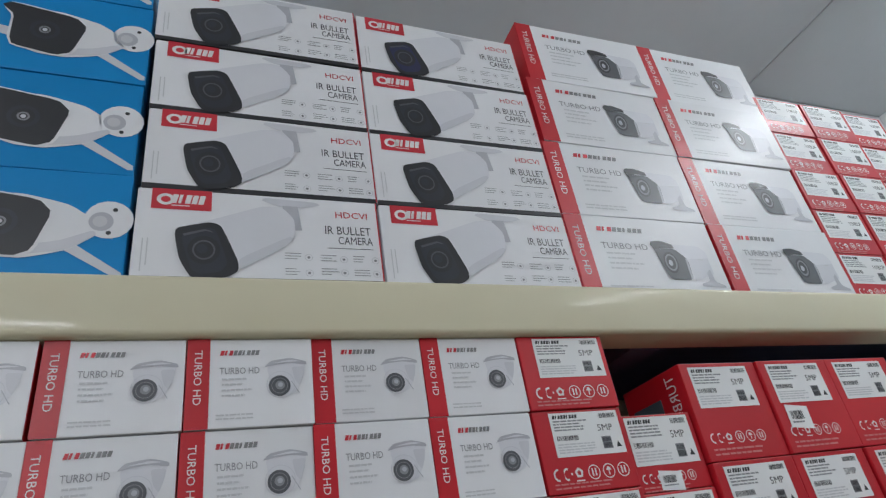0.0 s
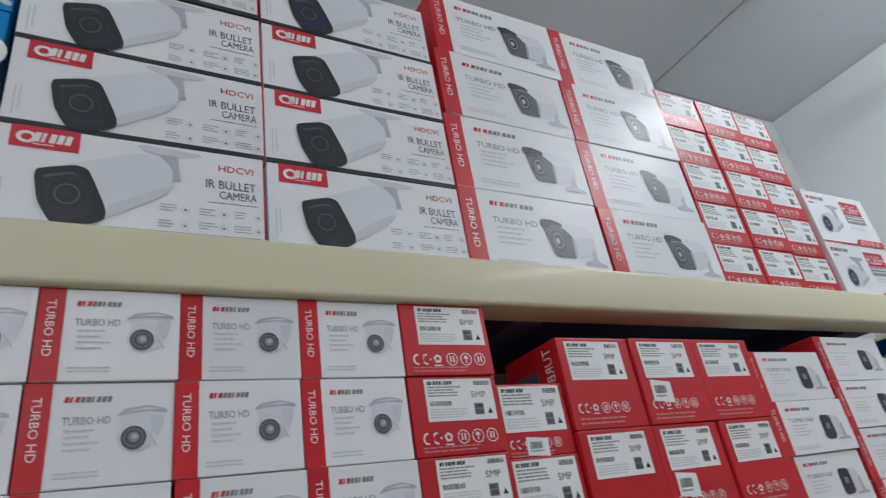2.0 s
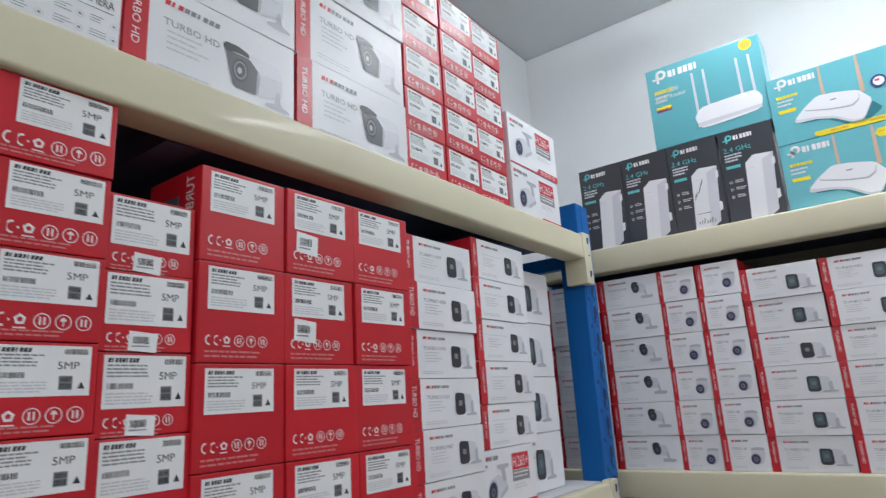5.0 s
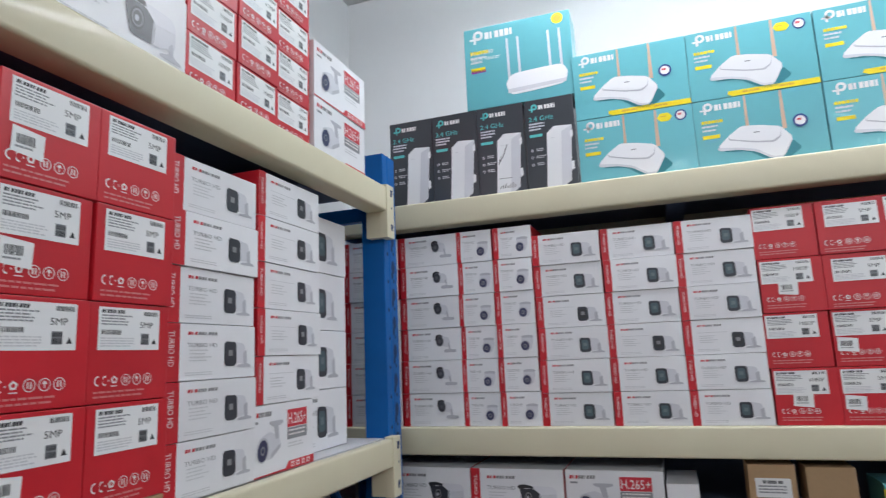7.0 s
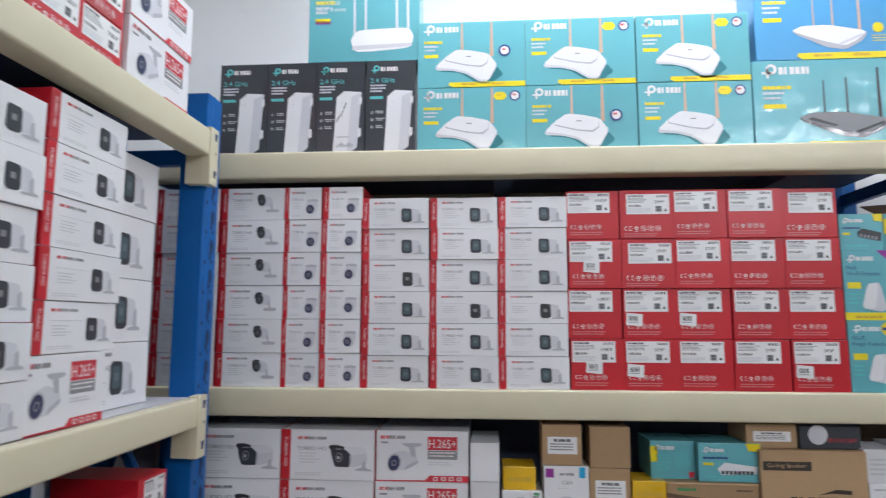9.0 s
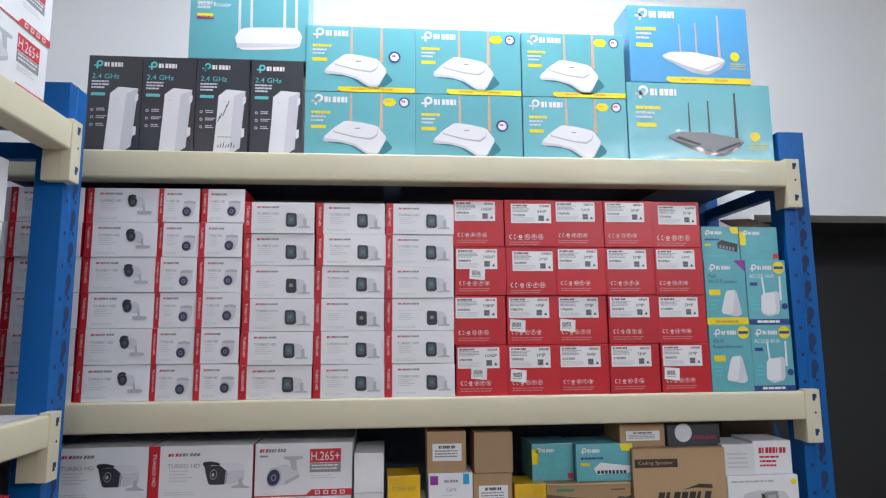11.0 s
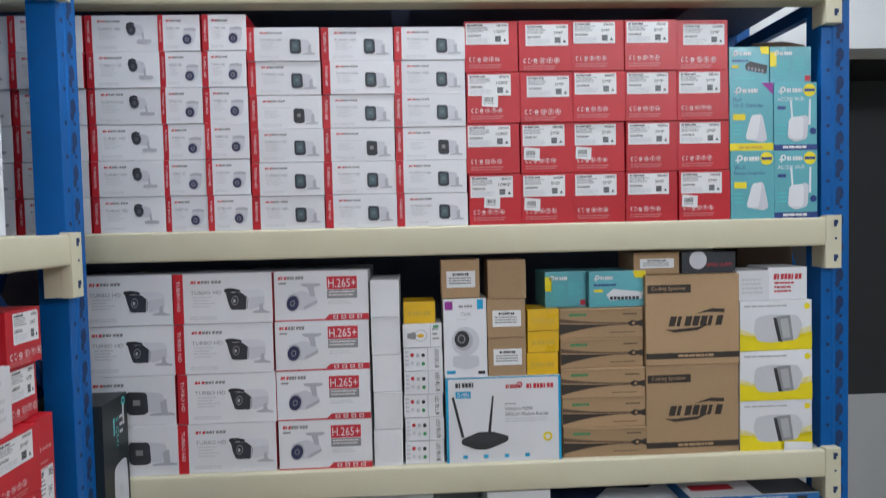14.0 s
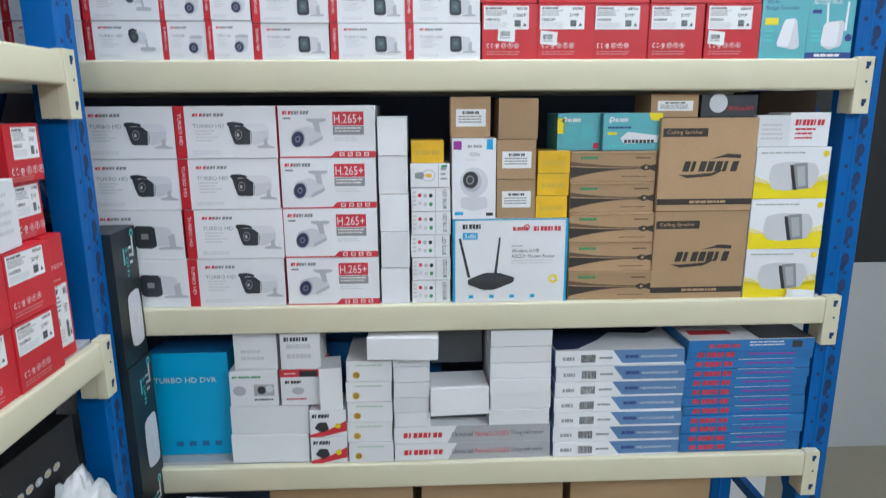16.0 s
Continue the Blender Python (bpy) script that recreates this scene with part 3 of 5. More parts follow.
def router_pic(a):
    """A white router with two aerials across the box front."""
    for p, t in ((0.415, 0.014), (0.69, 0.017)):
        a.poly([(p - t, 0.46), (p + t, 0.46), (p + t * 0.55, 0.985), (p - t * 0.55, 0.985)], ORANGEY, 1)
    a.soft([(0.19, 0.25), (0.40, 0.22), (0.56, 0.05), (0.68, 0.05), (0.80, 0.18), (0.74, 0.3), (0.4, 0.4)], TEALD, 1, 1)
    a.soft([(0.165, 0.30), (0.26, 0.46), (0.365, 0.575), (0.50, 0.555), (0.66, 0.50), (0.745, 0.33), (0.66, 0.085), (0.57, 0.085), (0.46, 0.20), (0.33, 0.255), (0.18, 0.265)], SHELL, 2, 1)
    a.soft([(0.165, 0.315), (0.26, 0.46), (0.365, 0.575), (0.50, 0.555), (0.66, 0.50), (0.74, 0.33), (0.66, 0.11), (0.58, 0.11), (0.46, 0.235), (0.33, 0.285)], WHITE, 3, 1)
    a.soft([(0.235, 0.41), (0.40, 0.565), (0.50, 0.548), (0.665, 0.485), (0.655, 0.36), (0.60, 0.295), (0.45, 0.325)], SHELL2, 4, 1)
    a.soft([(0.24, 0.425), (0.40, 0.567), (0.50, 0.55), (0.665, 0.487), (0.65, 0.375), (0.59, 0.32), (0.45, 0.345)], WHITE, 5, 1)
    a.rect(0.455, 0.455, 0.50, 0.47, GREY, 6)


def long_router(a, x, z, w, h, dark):
    f = fit_in(a, x, z, w, h)
    body = DARK if dark else WHITE
    for p, t in (((0.30, 2.4), 0.012), ((0.55, 2.5), 0.014), ((0.90, 2.9), 0.020)):
        a.poly(f((p[0] - t, 0.7), (p[0] + t, 0.7), (p[0] + t * 0.6, p[1]), (p[0] - t * 0.6, p[1])), body if dark else ORANGEY, 1)
    a.soft(f((0.0, 0.72), (0.12, 0.95), (0.5, 1.0), (1.0, 0.62), (0.92, 0.25), (0.7, -0.12), (0.45, 0.0)), INK if dark else SHELL2, 2, 1)
    a.soft(f((0.0, 0.78), (0.14, 1.0), (0.5, 1.02), (1.0, 0.70), (0.86, 0.3), (0.7, 0.05), (0.4, 0.3)), GREY if dark else WHITE, 3, 1)
    a.poly(f((0.10, 0.72), (0.40, 0.40), (0.44, 0.46), (0.16, 0.80)), body, 4)
    a.poly(f((0.62, 0.06), (0.95, 0.52), (0.93, 0.6), (0.62, 0.18)), DARK if dark else SHELL, 4)


MARK = paint("charcoal_ink", (0.24, 0.243, 0.255), 0.45)
ORANGEY = paint("pale_orange_ink", (0.62, 0.42, 0.30), 0.4)
TEALD = paint("deep_teal_ink", (0.02, 0.20, 0.24), 0.4)
TEALT = paint("teal_ink", (0.10, 0.55, 0.55), 0.4)
MARINE = paint("marine_ink", (0.02, 0.05, 0.22), 0.4)
ICON = paint("white_ink", (0.80, 0.78, 0.78), 0.45)
GREENW = paint("pale_green_ink", (0.45, 0.62, 0.48), 0.4)


# ---- whole fronts
def ring_mark(a, x, z, s, mat, mat2=None):
    k = a.h / a.w
    a.oval(x + s * 0.62 * k, z + s * 0.62, s * 0.38, mat2 or mat, 1, inner=s * 0.18)
    a.rect(x + s * 0.28 * k, z, x + s * 0.46 * k, z + s * 0.62, mat2 or mat, 1)
    a.rect(x, z + s * 0.28, x + s * 0.6 * k, z + s * 0.44, mat2 or mat, 1)
    a.word(x + s * 1.12 * k, z + s * 0.25, s * 2.2 * k, s * 0.52, mat, 6, 1, 0.0)


def art_longcam(lens):
    def f(ob, w, h):
        Art(w, h).rect(0.055, 0.765, 0.285, 0.995, ROSE).oval(0.108, 0.875, 0.065, ICON, 1, 1.2, inner=0.035).word(0.128, 0.835, 0.13, 0.10, ICON, 5, 1, 0.2).rect(0.13, 0.805, 0.2, 0.815, ICON, 1).done("brand_mark", ob, "red mark with white shapes")
        a = Art(w, h)
        longcam_cam(a, lens)
        a.done("printed_camera", ob)
        for line, (x, z, u, v), ink in (("HDCVI", (0.805, 0.775, 0.145, 0.075), ROSE), ("IR BULLET", (0.755, 0.575, 0.205, 0.095), DOMEINK), ("CAMERA", (0.81, 0.46, 0.155, 0.09), DOMEINK)):
            Art(w, h).text(line, x, z, u, v, ink).done("title", ob, "printed line of capitals")
        a = Art(w, h).rect(0.76, 0.41, 0.965, 0.416, DARK)
        for i, (x, z) in enumerate(((0.58, 0.25), (0.73, 0.24), (0.87, 0.24), (0.58, 0.08), (0.73, 0.09), (0.87, 0.085))):
            a.bars(x, z, 0.075, 0.09, 3, GREY, 1, i + 3, 0.28, 0.5).oval(x + 0.098, z + 0.045, 0.038, PALE, 1, inner=0.033).oval(x + 0.098, z + 0.045, 0.014, GREY, 1)
        for k in range(2):
            a.rect(0.034 + 0.018 * k, 0.10 + 0.06 * k, 0.0385 + 0.018 * k, 0.44, PALE, 1)
        a.done("small_print", ob)
        Art(w, h).rect(0.002, 0.0, 0.998, 0.055, DARK).rect(0.994, 0.012, 0.9995, 0.99, ROSE).done("edge_band", ob, "thin dark and red edge")
    return f


def art_blue(ob, w, h):
    a = Art(w, h)
    f = fit_in(a, 0, 0, 1, 1)
    a.poly(f((0.70, 0.30), (0.965, 0.055), (0.99, 0.06), (0.99, 0.10), (0.76, 0.34)), SHELL, 1)
    a.poly(f((0.02, 0.46), (0.30, 0.36), (0.32, 0.46), (0.02, 0.54)), SHELL, 1)
    a.soft(f((0.28, 0.74), (0.5, 0.76), (0.72, 0.68), (0.84, 0.55), (0.86, 0.42), (0.74, 0.28), (0.55, 0.20), (0.35, 0.22)), WHITE, 2)
    a.soft(f((0.5, 0.22), (0.74, 0.28), (0.86, 0.42), (0.84, 0.46), (0.7, 0.36), (0.52, 0.30)), SHELL, 3)
    a.oval(0.905, 0.56, 0.17, WHITE, 2, 1.0)
    a.oval(0.87, 0.54, 0.085, SHELL2, 3, 1.0)
    a.oval(0.865, 0.54, 0.05, PALE, 4)
    a.oval(0.93, 0.65, 0.018, DARK, 4).oval(0.91, 0.44, 0.018, DARK, 4)
    a.soft(f((0.20, 0.72), (0.24, 0.80), (0.60, 0.72), (0.66, 0.60), (0.60, 0.26), (0.52, 0.20), (0.28, 0.26), (0.25, 0.36), (0.25, 0.62)), WHITE, 4, 1)
    a.soft(f((0.19, 0.74), (0.23, 0.79), (0.58, 0.71), (0.645, 0.60), (0.585, 0.27), (0.51, 0.215), (0.285, 0.275), (0.265, 0.36), (0.26, 0.64)), DARK, 5, 1)
    a.oval(0.43, 0.50, 0.115, GLASS, 6, inner=0.08).oval(0.43, 0.50, 0.045, GREY, 6, inner=0.03).oval(0.43, 0.5, 0.02, SHELL, 6)
    a.done("printed_camera", ob, "white camera with dark face")


def art_banded(pic, band=0.115, title=True, px=(0.52, 0.25, 0.42, 0.45), lens=GLASS, small=False):
    """White box with a red edge band, a maker's mark, a title and a picture."""
    def f(ob, w, h):
        if band:
            Art(w, h).rect(0.001, 0.004, band, 0.994, RED).text("TURBO HD", band * 0.33, 0.26, band * 0.34, 0.60, ICON, 1, -1).done("red_band", ob, "red edge band with white lettering")
        b = band + 0.075
        Art(w, h).word(b, 0.80, 0.31 if not small else 0.36, 0.056, MARK, 9, 1, 0.25, ROSE, 3).done("brand_mark", ob, "red and black mark")
        a = Art(w, h)
        if title:
            a.text("TURBO HD", b, 0.585, 0.31, 0.075, GREY)
        else:
            a.rect(b, 0.62, b + 0.38, 0.632, PALE)
        a.bars(b + 0.02, 0.30, 0.24, 0.24, 4, PALE, 1, 5, 0.35).bars(b - 0.02, 0.07, 0.30, 0.08, 2, PALE, 1, 8, 0.4)
        a.done("lettering", ob)
        a = Art(w, h)
        pic(a, *px) if pic in (turret_cam, tube_cam, cone_cam, ball_cam) else pic(a, *px, lens)
        a.done("printed_camera", ob)
    return f


def art_265(ob, w, h):
    Art(w, h).word(0.045, 0.83, 0.27, 0.066, MARK, 9, 1, 0.25, ROSE, 3).rect(0.05, 0.74, 0.13, 0.775, GREY).done("brand_mark", ob, "red and black mark")
    a = Art(w, h)
    cone_cam(a, 0.10, 0.20, 0.38, 0.52)
    a.done("printed_camera", ob)
    Art(w, h).rect(0.56, 0.62, 0.88, 0.88, ROSE).rect(0.56, 0.44, 0.88, 0.61, GREY).text("H.265+", 0.575, 0.66, 0.29, 0.17, ICON, 1).bars(0.58, 0.46, 0.28, 0.12, 2, ICON, 1, 4, 0.4, 0.1).bars(0.57, 0.3, 0.30, 0.09, 2, PALE, 1, 6, 0.4).done("badge", ob, "red and grey badge with white lettering")
    a = Art(w, h).poly([(0.001, 0.002), (0.999, 0.002), (0.999, 0.125), (0.58, 0.125), (0.53, 0.03), (0.001, 0.025)], ROSE)
    for i in range(4):
        a.rect(0.62 + 0.085 * i, 0.03, 0.67 + 0.085 * i, 0.10, ICON, 1).rect(0.63 + 0.085 * i, 0.045, 0.66 + 0.085 * i, 0.085, ROSE, 2)
    a.done("foot_band", ob, "red band with white signs")


def marks(a, x, z, s, n=5, gap=1.55):
    """The row of white handling signs."""
    k = a.h / a.w * s
    a.oval(x + k * 0.5, z, s * 0.5, ICON, 1, 0.9, inner=s * 0.34).rect(x + k * 0.55, z - s * 0.5, x + k * 1.02, z + s * 0.5, RED, 2)
    a.oval(x + k * 1.35, z, s * 0.5, ICON, 1, 0.9, inner=s * 0.34).rect(x + k * 1.42, z - s * 0.5, x + k * 1.9, z - s * 0.08, RED, 2).rect(x + k * 1.42, z + s * 0.08, x + k * 1.9, z + s * 0.5, RED, 2)
    for i in range(1, n):
        c = x + k * (1.0 + gap * 0.92 * i)
        if i == 1:
            a.oval(c, z + s * 0.05, s * 0.42, ICON, 1, 1, 5, 20, s * 0.2).rect(c - k * 0.4, z - s * 0.6, c + k * 0.4, z - s * 0.5, ICON, 1)
        else:
            a.oval(c, z, s * 0.58, ICON, 1, 1, 18, 0, s * 0.50)
            if i % 2 == 0:
                a.rect(c - k * 0.22, z - s * 0.28, c - k * 0.08, z + s * 0.3, ICON, 1).rect(c + k * 0.08, z - s * 0.28, c + k * 0.22, z + s * 0.3, ICON, 1)
            else:
                a.poly([(c - k * 0.26, z + s * 0.05), (c + k * 0.26, z + s * 0.05), (c + k * 0.1, z + s * 0.32), (c - k * 0.1, z + s * 0.32)], ICON, 1).rect(c - k * 0.05, z - s * 0.32, c + k * 0.05, z + s * 0.06, ICON, 1)


def sticker(ob, w, h, x0, z0, x1, z1, size, tilt=0.0, seed=1):
    """The white data label of a red box."""
    a = Art(w, h)
    u, v = x1 - x0, z1 - z0
    a.rect(x0, z0, x1, z1, LABEL, 1)
    a.word(x0 + u * 0.04, z0 + v * 0.86, u * 0.36, v * 0.085, DARK, 9, 2).bars(x0 + u * 0.04, z0 + v * 0.55, u * 0.5, v * 0.27, 4, GREY, 2, seed, 0.5, 0.3)
    a.code(x0 + u * 0.72, z0 + v * 0.83, u * 0.24, v * 0.11, DARK, 2, seed).code(x0 + u * 0.05, z0 + v * 0.36, u * 0.3, v * 0.11, DARK, 2, seed + 5)
    a.text(size, x0 + u * 0.66, z0 + v * 0.53, u * (0.22 if len(size) < 4 else 0.28), v * 0.15, DARK, 2)
    a.bars(x0 + u * 0.04, z0 + v * 0.05, u * 0.55, v * 0.24, 4, PALE, 2, seed + 2, 0.5, 0.2)
    a.rect(x0 + u * 0.68, z0 + v * 0.12, x0 + u * 0.82, z0 + v * 0.40, GREY, 2).code(x0 + u * 0.69, z0 + v * 0.14, u * 0.12, v * 0.11, DARK, 3, seed + 1).code(x0 + u * 0.69, z0 + v * 0.28, u * 0.12, v * 0.09, DARK, 3, seed + 9)
    a.poly([(x0 + u * 0.87, z0 + v * 0.14), (x0 + u * 0.95, z0 + v * 0.14), (x0 + u * 0.91, z0 + v * 0.28)], DARK, 2)
    return a.done("label_sticker", ob, "white paper data label")


def art_red(size, lab=(0.07, 0.55, 0.82, 0.94), tag=None, seed=1, mz=0.24, ms=0.10):
    def f(ob, w, h):
        sticker(ob, w, h, *lab, size, seed=seed)
        a = Art(w, h)
        marks(a, 0.08, mz, ms)
        a.bars(0.08, mz - 0.19, 0.62, 0.09, 2, RED2, 1, 4, 0.4, 0.1)
        a.done("handling_mark", ob, "row of white printed signs")
        if tag:
            t = Art(w, h)
            c = tag
            t.poly([(c[0], c[1]), (c[0] + 0.3, c[1] - 0.03), (c[0] + 0.31, c[1] + 0.21), (c[0] + 0.01, c[1] + 0.24)], LABEL, 4)
            t.code(c[0] + 0.05, c[1] + 0.08, 0.17, 0.09, DARK, 5, seed).bars(c[0] + 0.04, c[1] + 0.02, 0.2, 0.04, 1, GREY, 5, seed)
            t.done("price_tag", ob, "small white paper tag")
    return f


RED2 = paint("pale_red_ink", (0.62, 0.22, 0.22), 0.45)


def art_cpe(title, note=False):
    def f(ob, w, h):
        if note:
            a = Art(w, h)
            for i, (x, z) in enumerate(((0.43, 0.36), (0.47, 0.39), (0.52, 0.42), (0.56, 0.47), (0.59, 0.51))):
                a.poly([(x, z), (x + 0.012, z - 0.004), (x + 0.05 - 0.01 * (i % 2), z + 0.055), (x + 0.035 - 0.01 * (i % 2), z + 0.057)], DARK, 4)
            for i in range(7):
                a.poly([(0.44 + 0.05 * i, 0.10), (0.455 + 0.05 * i, 0.10), (0.475 + 0.05 * i, 0.128 + 0.012 * (i % 3)), (0.46 + 0.05 * i, 0.13 + 0.012 * (i % 3))], DARK, 4)
            a.rect(0.44, 0.205, 0.70, 0.21, DARK, 4).done("ink_note", ob, "handwritten strokes in black ink")
        a = Art(w, h)
        ring_mark(a, 0.10, 0.865, 0.085, ICON, TEALT)
        a.done("brand_mark", ob, "teal and white mark")
        a = Art(w, h).text(title, 0.08, 0.765, 0.50, 0.05, TEALT).bars(0.08, 0.655, 0.36, 0.09, 3, SHELL, 1, 3, 0.55, 0.5).rect(0.08, 0.595, 0.34, 0.625, TEALT)
        for k in range(3):
            a.oval(0.12, 0.455 - 0.075 * k, 0.014, SHELL, 1, inner=0.009).bars(0.2, 0.437 - 0.075 * k, 0.2, 0.035, 2, PALE, 1, k, 0.5)
        a.done("lettering", ob)
        a = Art(w, h)
        q = fit_in(a, 0.37, 0.035, 0.58, 0.65)
        a.poly(q((0.02, 0.0), (0.48, -0.02), (0.85, 0.10), (0.98, 0.98), (0.35, 1.0), (0.1, 0.90)), SHELL, 1)
        a.poly(q((0.0, 0.02), (0.50, 0.0), (0.62, 0.90), (0.12, 0.90)), WHITE, 2)
        a.poly(q((0.12, 0.90), (0.62, 0.90), (0.98, 0.98), (0.42, 1.0)), WHITE, 2)
        a.poly(q((0.88, 0.40), (0.98, 0.40), (0.98, 0.28), (0.88, 0.25)), WHITE, 2).poly(q((0.90, 0.88), (1.0, 0.90), (1.0, 0.80), (0.9, 0.76)), WHITE, 2)
        a.bars(0.5, 0.55, 0.1, 0.015, 1, PALE, 3, 2)
        a.done("printed_antenna", ob, "white outdoor antenna")
    return f


def art_cpe5(ob, w, h):
    a = Art(w, h)
    a.text("5 GHz", 0.50, 0.64, 0.10, 0.22, TEALT, 1, -1).rect(0.40, 0.74, 0.46, 0.86, TEALT).bars(0.64, 0.70, 0.14, 0.16, 3, SHELL, 1, 3, 0.4)
    a.done("lettering", ob)
    Art(w, h).word(0.78, 0.78, 0.08, 0.15, ICON, 2, 1, 0).oval(0.82, 0.95, 0.03, TEALT, 1, inner=0.015).done("brand_mark", ob, "teal and white mark")
    Art(w, h).soft([(0.36, 0.12), (0.36, 0.52), (0.90, 0.54), (0.92, 0.10)], SHELL, 1).oval(0.62, 0.32, 0.05, PALE, 2, 0.7).bars(0.55, 0.24, 0.14, 0.02, 1, PALE, 2, 2).done("printed_antenna", ob, "white square antenna")


def art_router(kind, stickers=0):
    def f(ob, w, h):
        a = Art(w, h)
        ring_mark(a, 0.06, 0.80, 0.16, ICON)
        a.done("brand_mark", ob, "white mark")
        a = Art(w, h).bars(0.06, 0.66, 0.17, 0.05, 1, LEMON, 1, 3, 0.8, 0.0).bars(0.06, 0.53, 0.17, 0.11, 2, SHELL, 1, 5, 0.45, 0.4).rect(0.06, 0.455, 0.195, 0.505, LEMON)
        x0 = 0.33 if kind != "dark" else 0.35
        if kind != "ac":
            a.poly([(x0, 0.004), (0.997, 0.004), (0.997, 0.08), (x0 - 0.03, 0.08), (x0 - 0.04, 0.04)], LEMON, 1).bars(x0 + 0.08, 0.025, 0.2, 0.035, 1, GOLD, 2, 2, 0.8).bars(x0 + 0.36, 0.025, 0.12, 0.035, 1, GOLD, 2, 4, 0.8)
        a.done("lettering", ob)
        a = Art(w, h)
        if kind == "white":
            router_pic(a)
        elif kind == "ac":
            for p in (0.42, 0.52, 0.80, 0.90):
                a.poly([(p - 0.012, 0.2), (p + 0.012, 0.2), (p + 0.002, 0.80), (p - 0.018, 0.80)], SHELL, 1)
            a.soft([(0.38, 0.25), (0.44, 0.36), (0.9, 0.38), (0.95, 0.28), (0.92, 0.14), (0.42, 0.10)], WHITE, 2).poly([(0.40, 0.13), (0.93, 0.16), (0.93, 0.2), (0.4, 0.18)], SHELL, 3)
        else:
            long_router(a, 0.26, 0.14, 0.54, 0.26, kind == "dark")
        a.done("printed_router", ob)
        if kind == "white" and stickers:
            a = Art(w, h)
            if stickers == 1:
                a.oval(0.90, 0.86, 0.078, MARINE, 1).oval(0.90, 0.86, 0.058, ICON, 2).bars(0.875, 0.84, 0.05, 0.05, 1, ROSE, 3, 2, 0.6)
                a.soft([(0.70, 0.86), (0.73, 0.92), (0.80, 0.92), (0.83, 0.86), (0.80, 0.80), (0.73, 0.80)], LEMON, 1, 1).bars(0.73, 0.85, 0.07, 0.03, 1, GOLD, 2, 2)
            else:
                a.oval(0.81, 0.54, 0.088, MARINE, 7).oval(0.81, 0.54, 0.062, ICON, 8).bars(0.785, 0.52, 0.05, 0.05, 1, ROSE, 9, 2, 0.6)
            a.done("round_sticker", ob, "round blue, white and red sticker")
        elif kind == "ac":
            Art(w, h).oval(0.885, 0.92, 0.065, LEMON, 1).oval(0.885, 0.92, 0.045, GOLD, 2).text("AC1200", 0.06, 0.66, 0.22, 0.05, ICON).text("Wi-Fi Router", 0.06, 0.585, 0.28, 0.05, ICON).rect(0.06, 0.44, 0.2, 0.475, VIOLET).done("round_sticker", ob, "round yellow sticker")
        elif kind in ("dark", "blue"):
            Art(w, h).oval(0.875, 0.36, 0.06, LEMON, 1).bars(0.83, 0.18, 0.14, 0.09, 3, LEMON, 1, 3, 0.3).done("round_sticker", ob, "round yellow print")
    return f


def art_ext(title, base, two, tag):
    def f(ob, w, h):
        a = Art(w, h)
        ring_mark(a, 0.10, 0.82, 0.115, ICON)
        a.done("brand_mark", ob, "white mark")
        a = Art(w, h)
        for i, t in enumerate(title):
            a.text(t, 0.08, 0.72 - 0.085 * i, 0.085 * len(t) * 0.6, 0.06, MARINE if not two else ICON)
        a.rect(0.08, 0.45 if not two else 0.60, 0.36 if not two else 0.27, 0.54 if not two else 0.65, LEMON if not two else MARINE).bars(0.08, 0.2, 0.22, 0.18, 3, TEALT, 1, 3, 0.4)
        if base:
            a.rect(0.001, 0.002, 0.999, 0.11 if base is LEMON else 0.085, base).bars(0.2, 0.025, 0.7, 0.04, 1, ICON if base is MARINE else GOLD, 2, 5, 0.9)
        a.done("lettering", ob)
        a = Art(w, h)
        q = fit_in(a, 0.40, 0.12, 0.46, 0.42)
        if two:
            a.poly(q((0.02, 0.6), (0.12, 0.6), (0.02, 1.45), (-0.07, 1.45)), WHITE, 1).poly(q((0.85, 0.6), (0.97, 0.6), (0.98, 1.5), (0.89, 1.5)), WHITE, 1)
            a.soft(q((-0.12, 0.85), (0.85, 0.95), (0.8, 0.12), (0.2, 0.0), (-0.2, 0.15)), SHELL, 2, 1).soft(q((-0.12, 0.85), (0.62, 0.9), (0.58, 0.1), (-0.18, 0.12)), WHITE, 3, 1)
            a.oval(0.9, 0.28, 0.05, MARINE, 2)
        else:
            a.soft(q((0.2, 0.95), (0.75, 1.0), (1.0, 0.1), (0.75, 0.0), (-0.1, 0.12)), SHELL, 2, 1).soft(q((0.2, 0.95), (0.68, 0.97), (0.5, 0.1), (-0.12, 0.12)), WHITE, 3, 1)
        a.done("printed_device", ob, "white plug-in device")
        if tag is VIOLET:
            Art(w, h).poly([(0.72, 0.995), (0.995, 0.995), (0.995, 0.82)], VIOLET).done("corner_mark", ob, "violet corner")
        else:
            Art(w, h).oval(0.82, 0.88, 0.095, LEMON, 1).rect(0.70, 0.86, 0.94, 0.90, MARINE, 2).done("round_sticker", ob, "round yellow sticker")
    return f


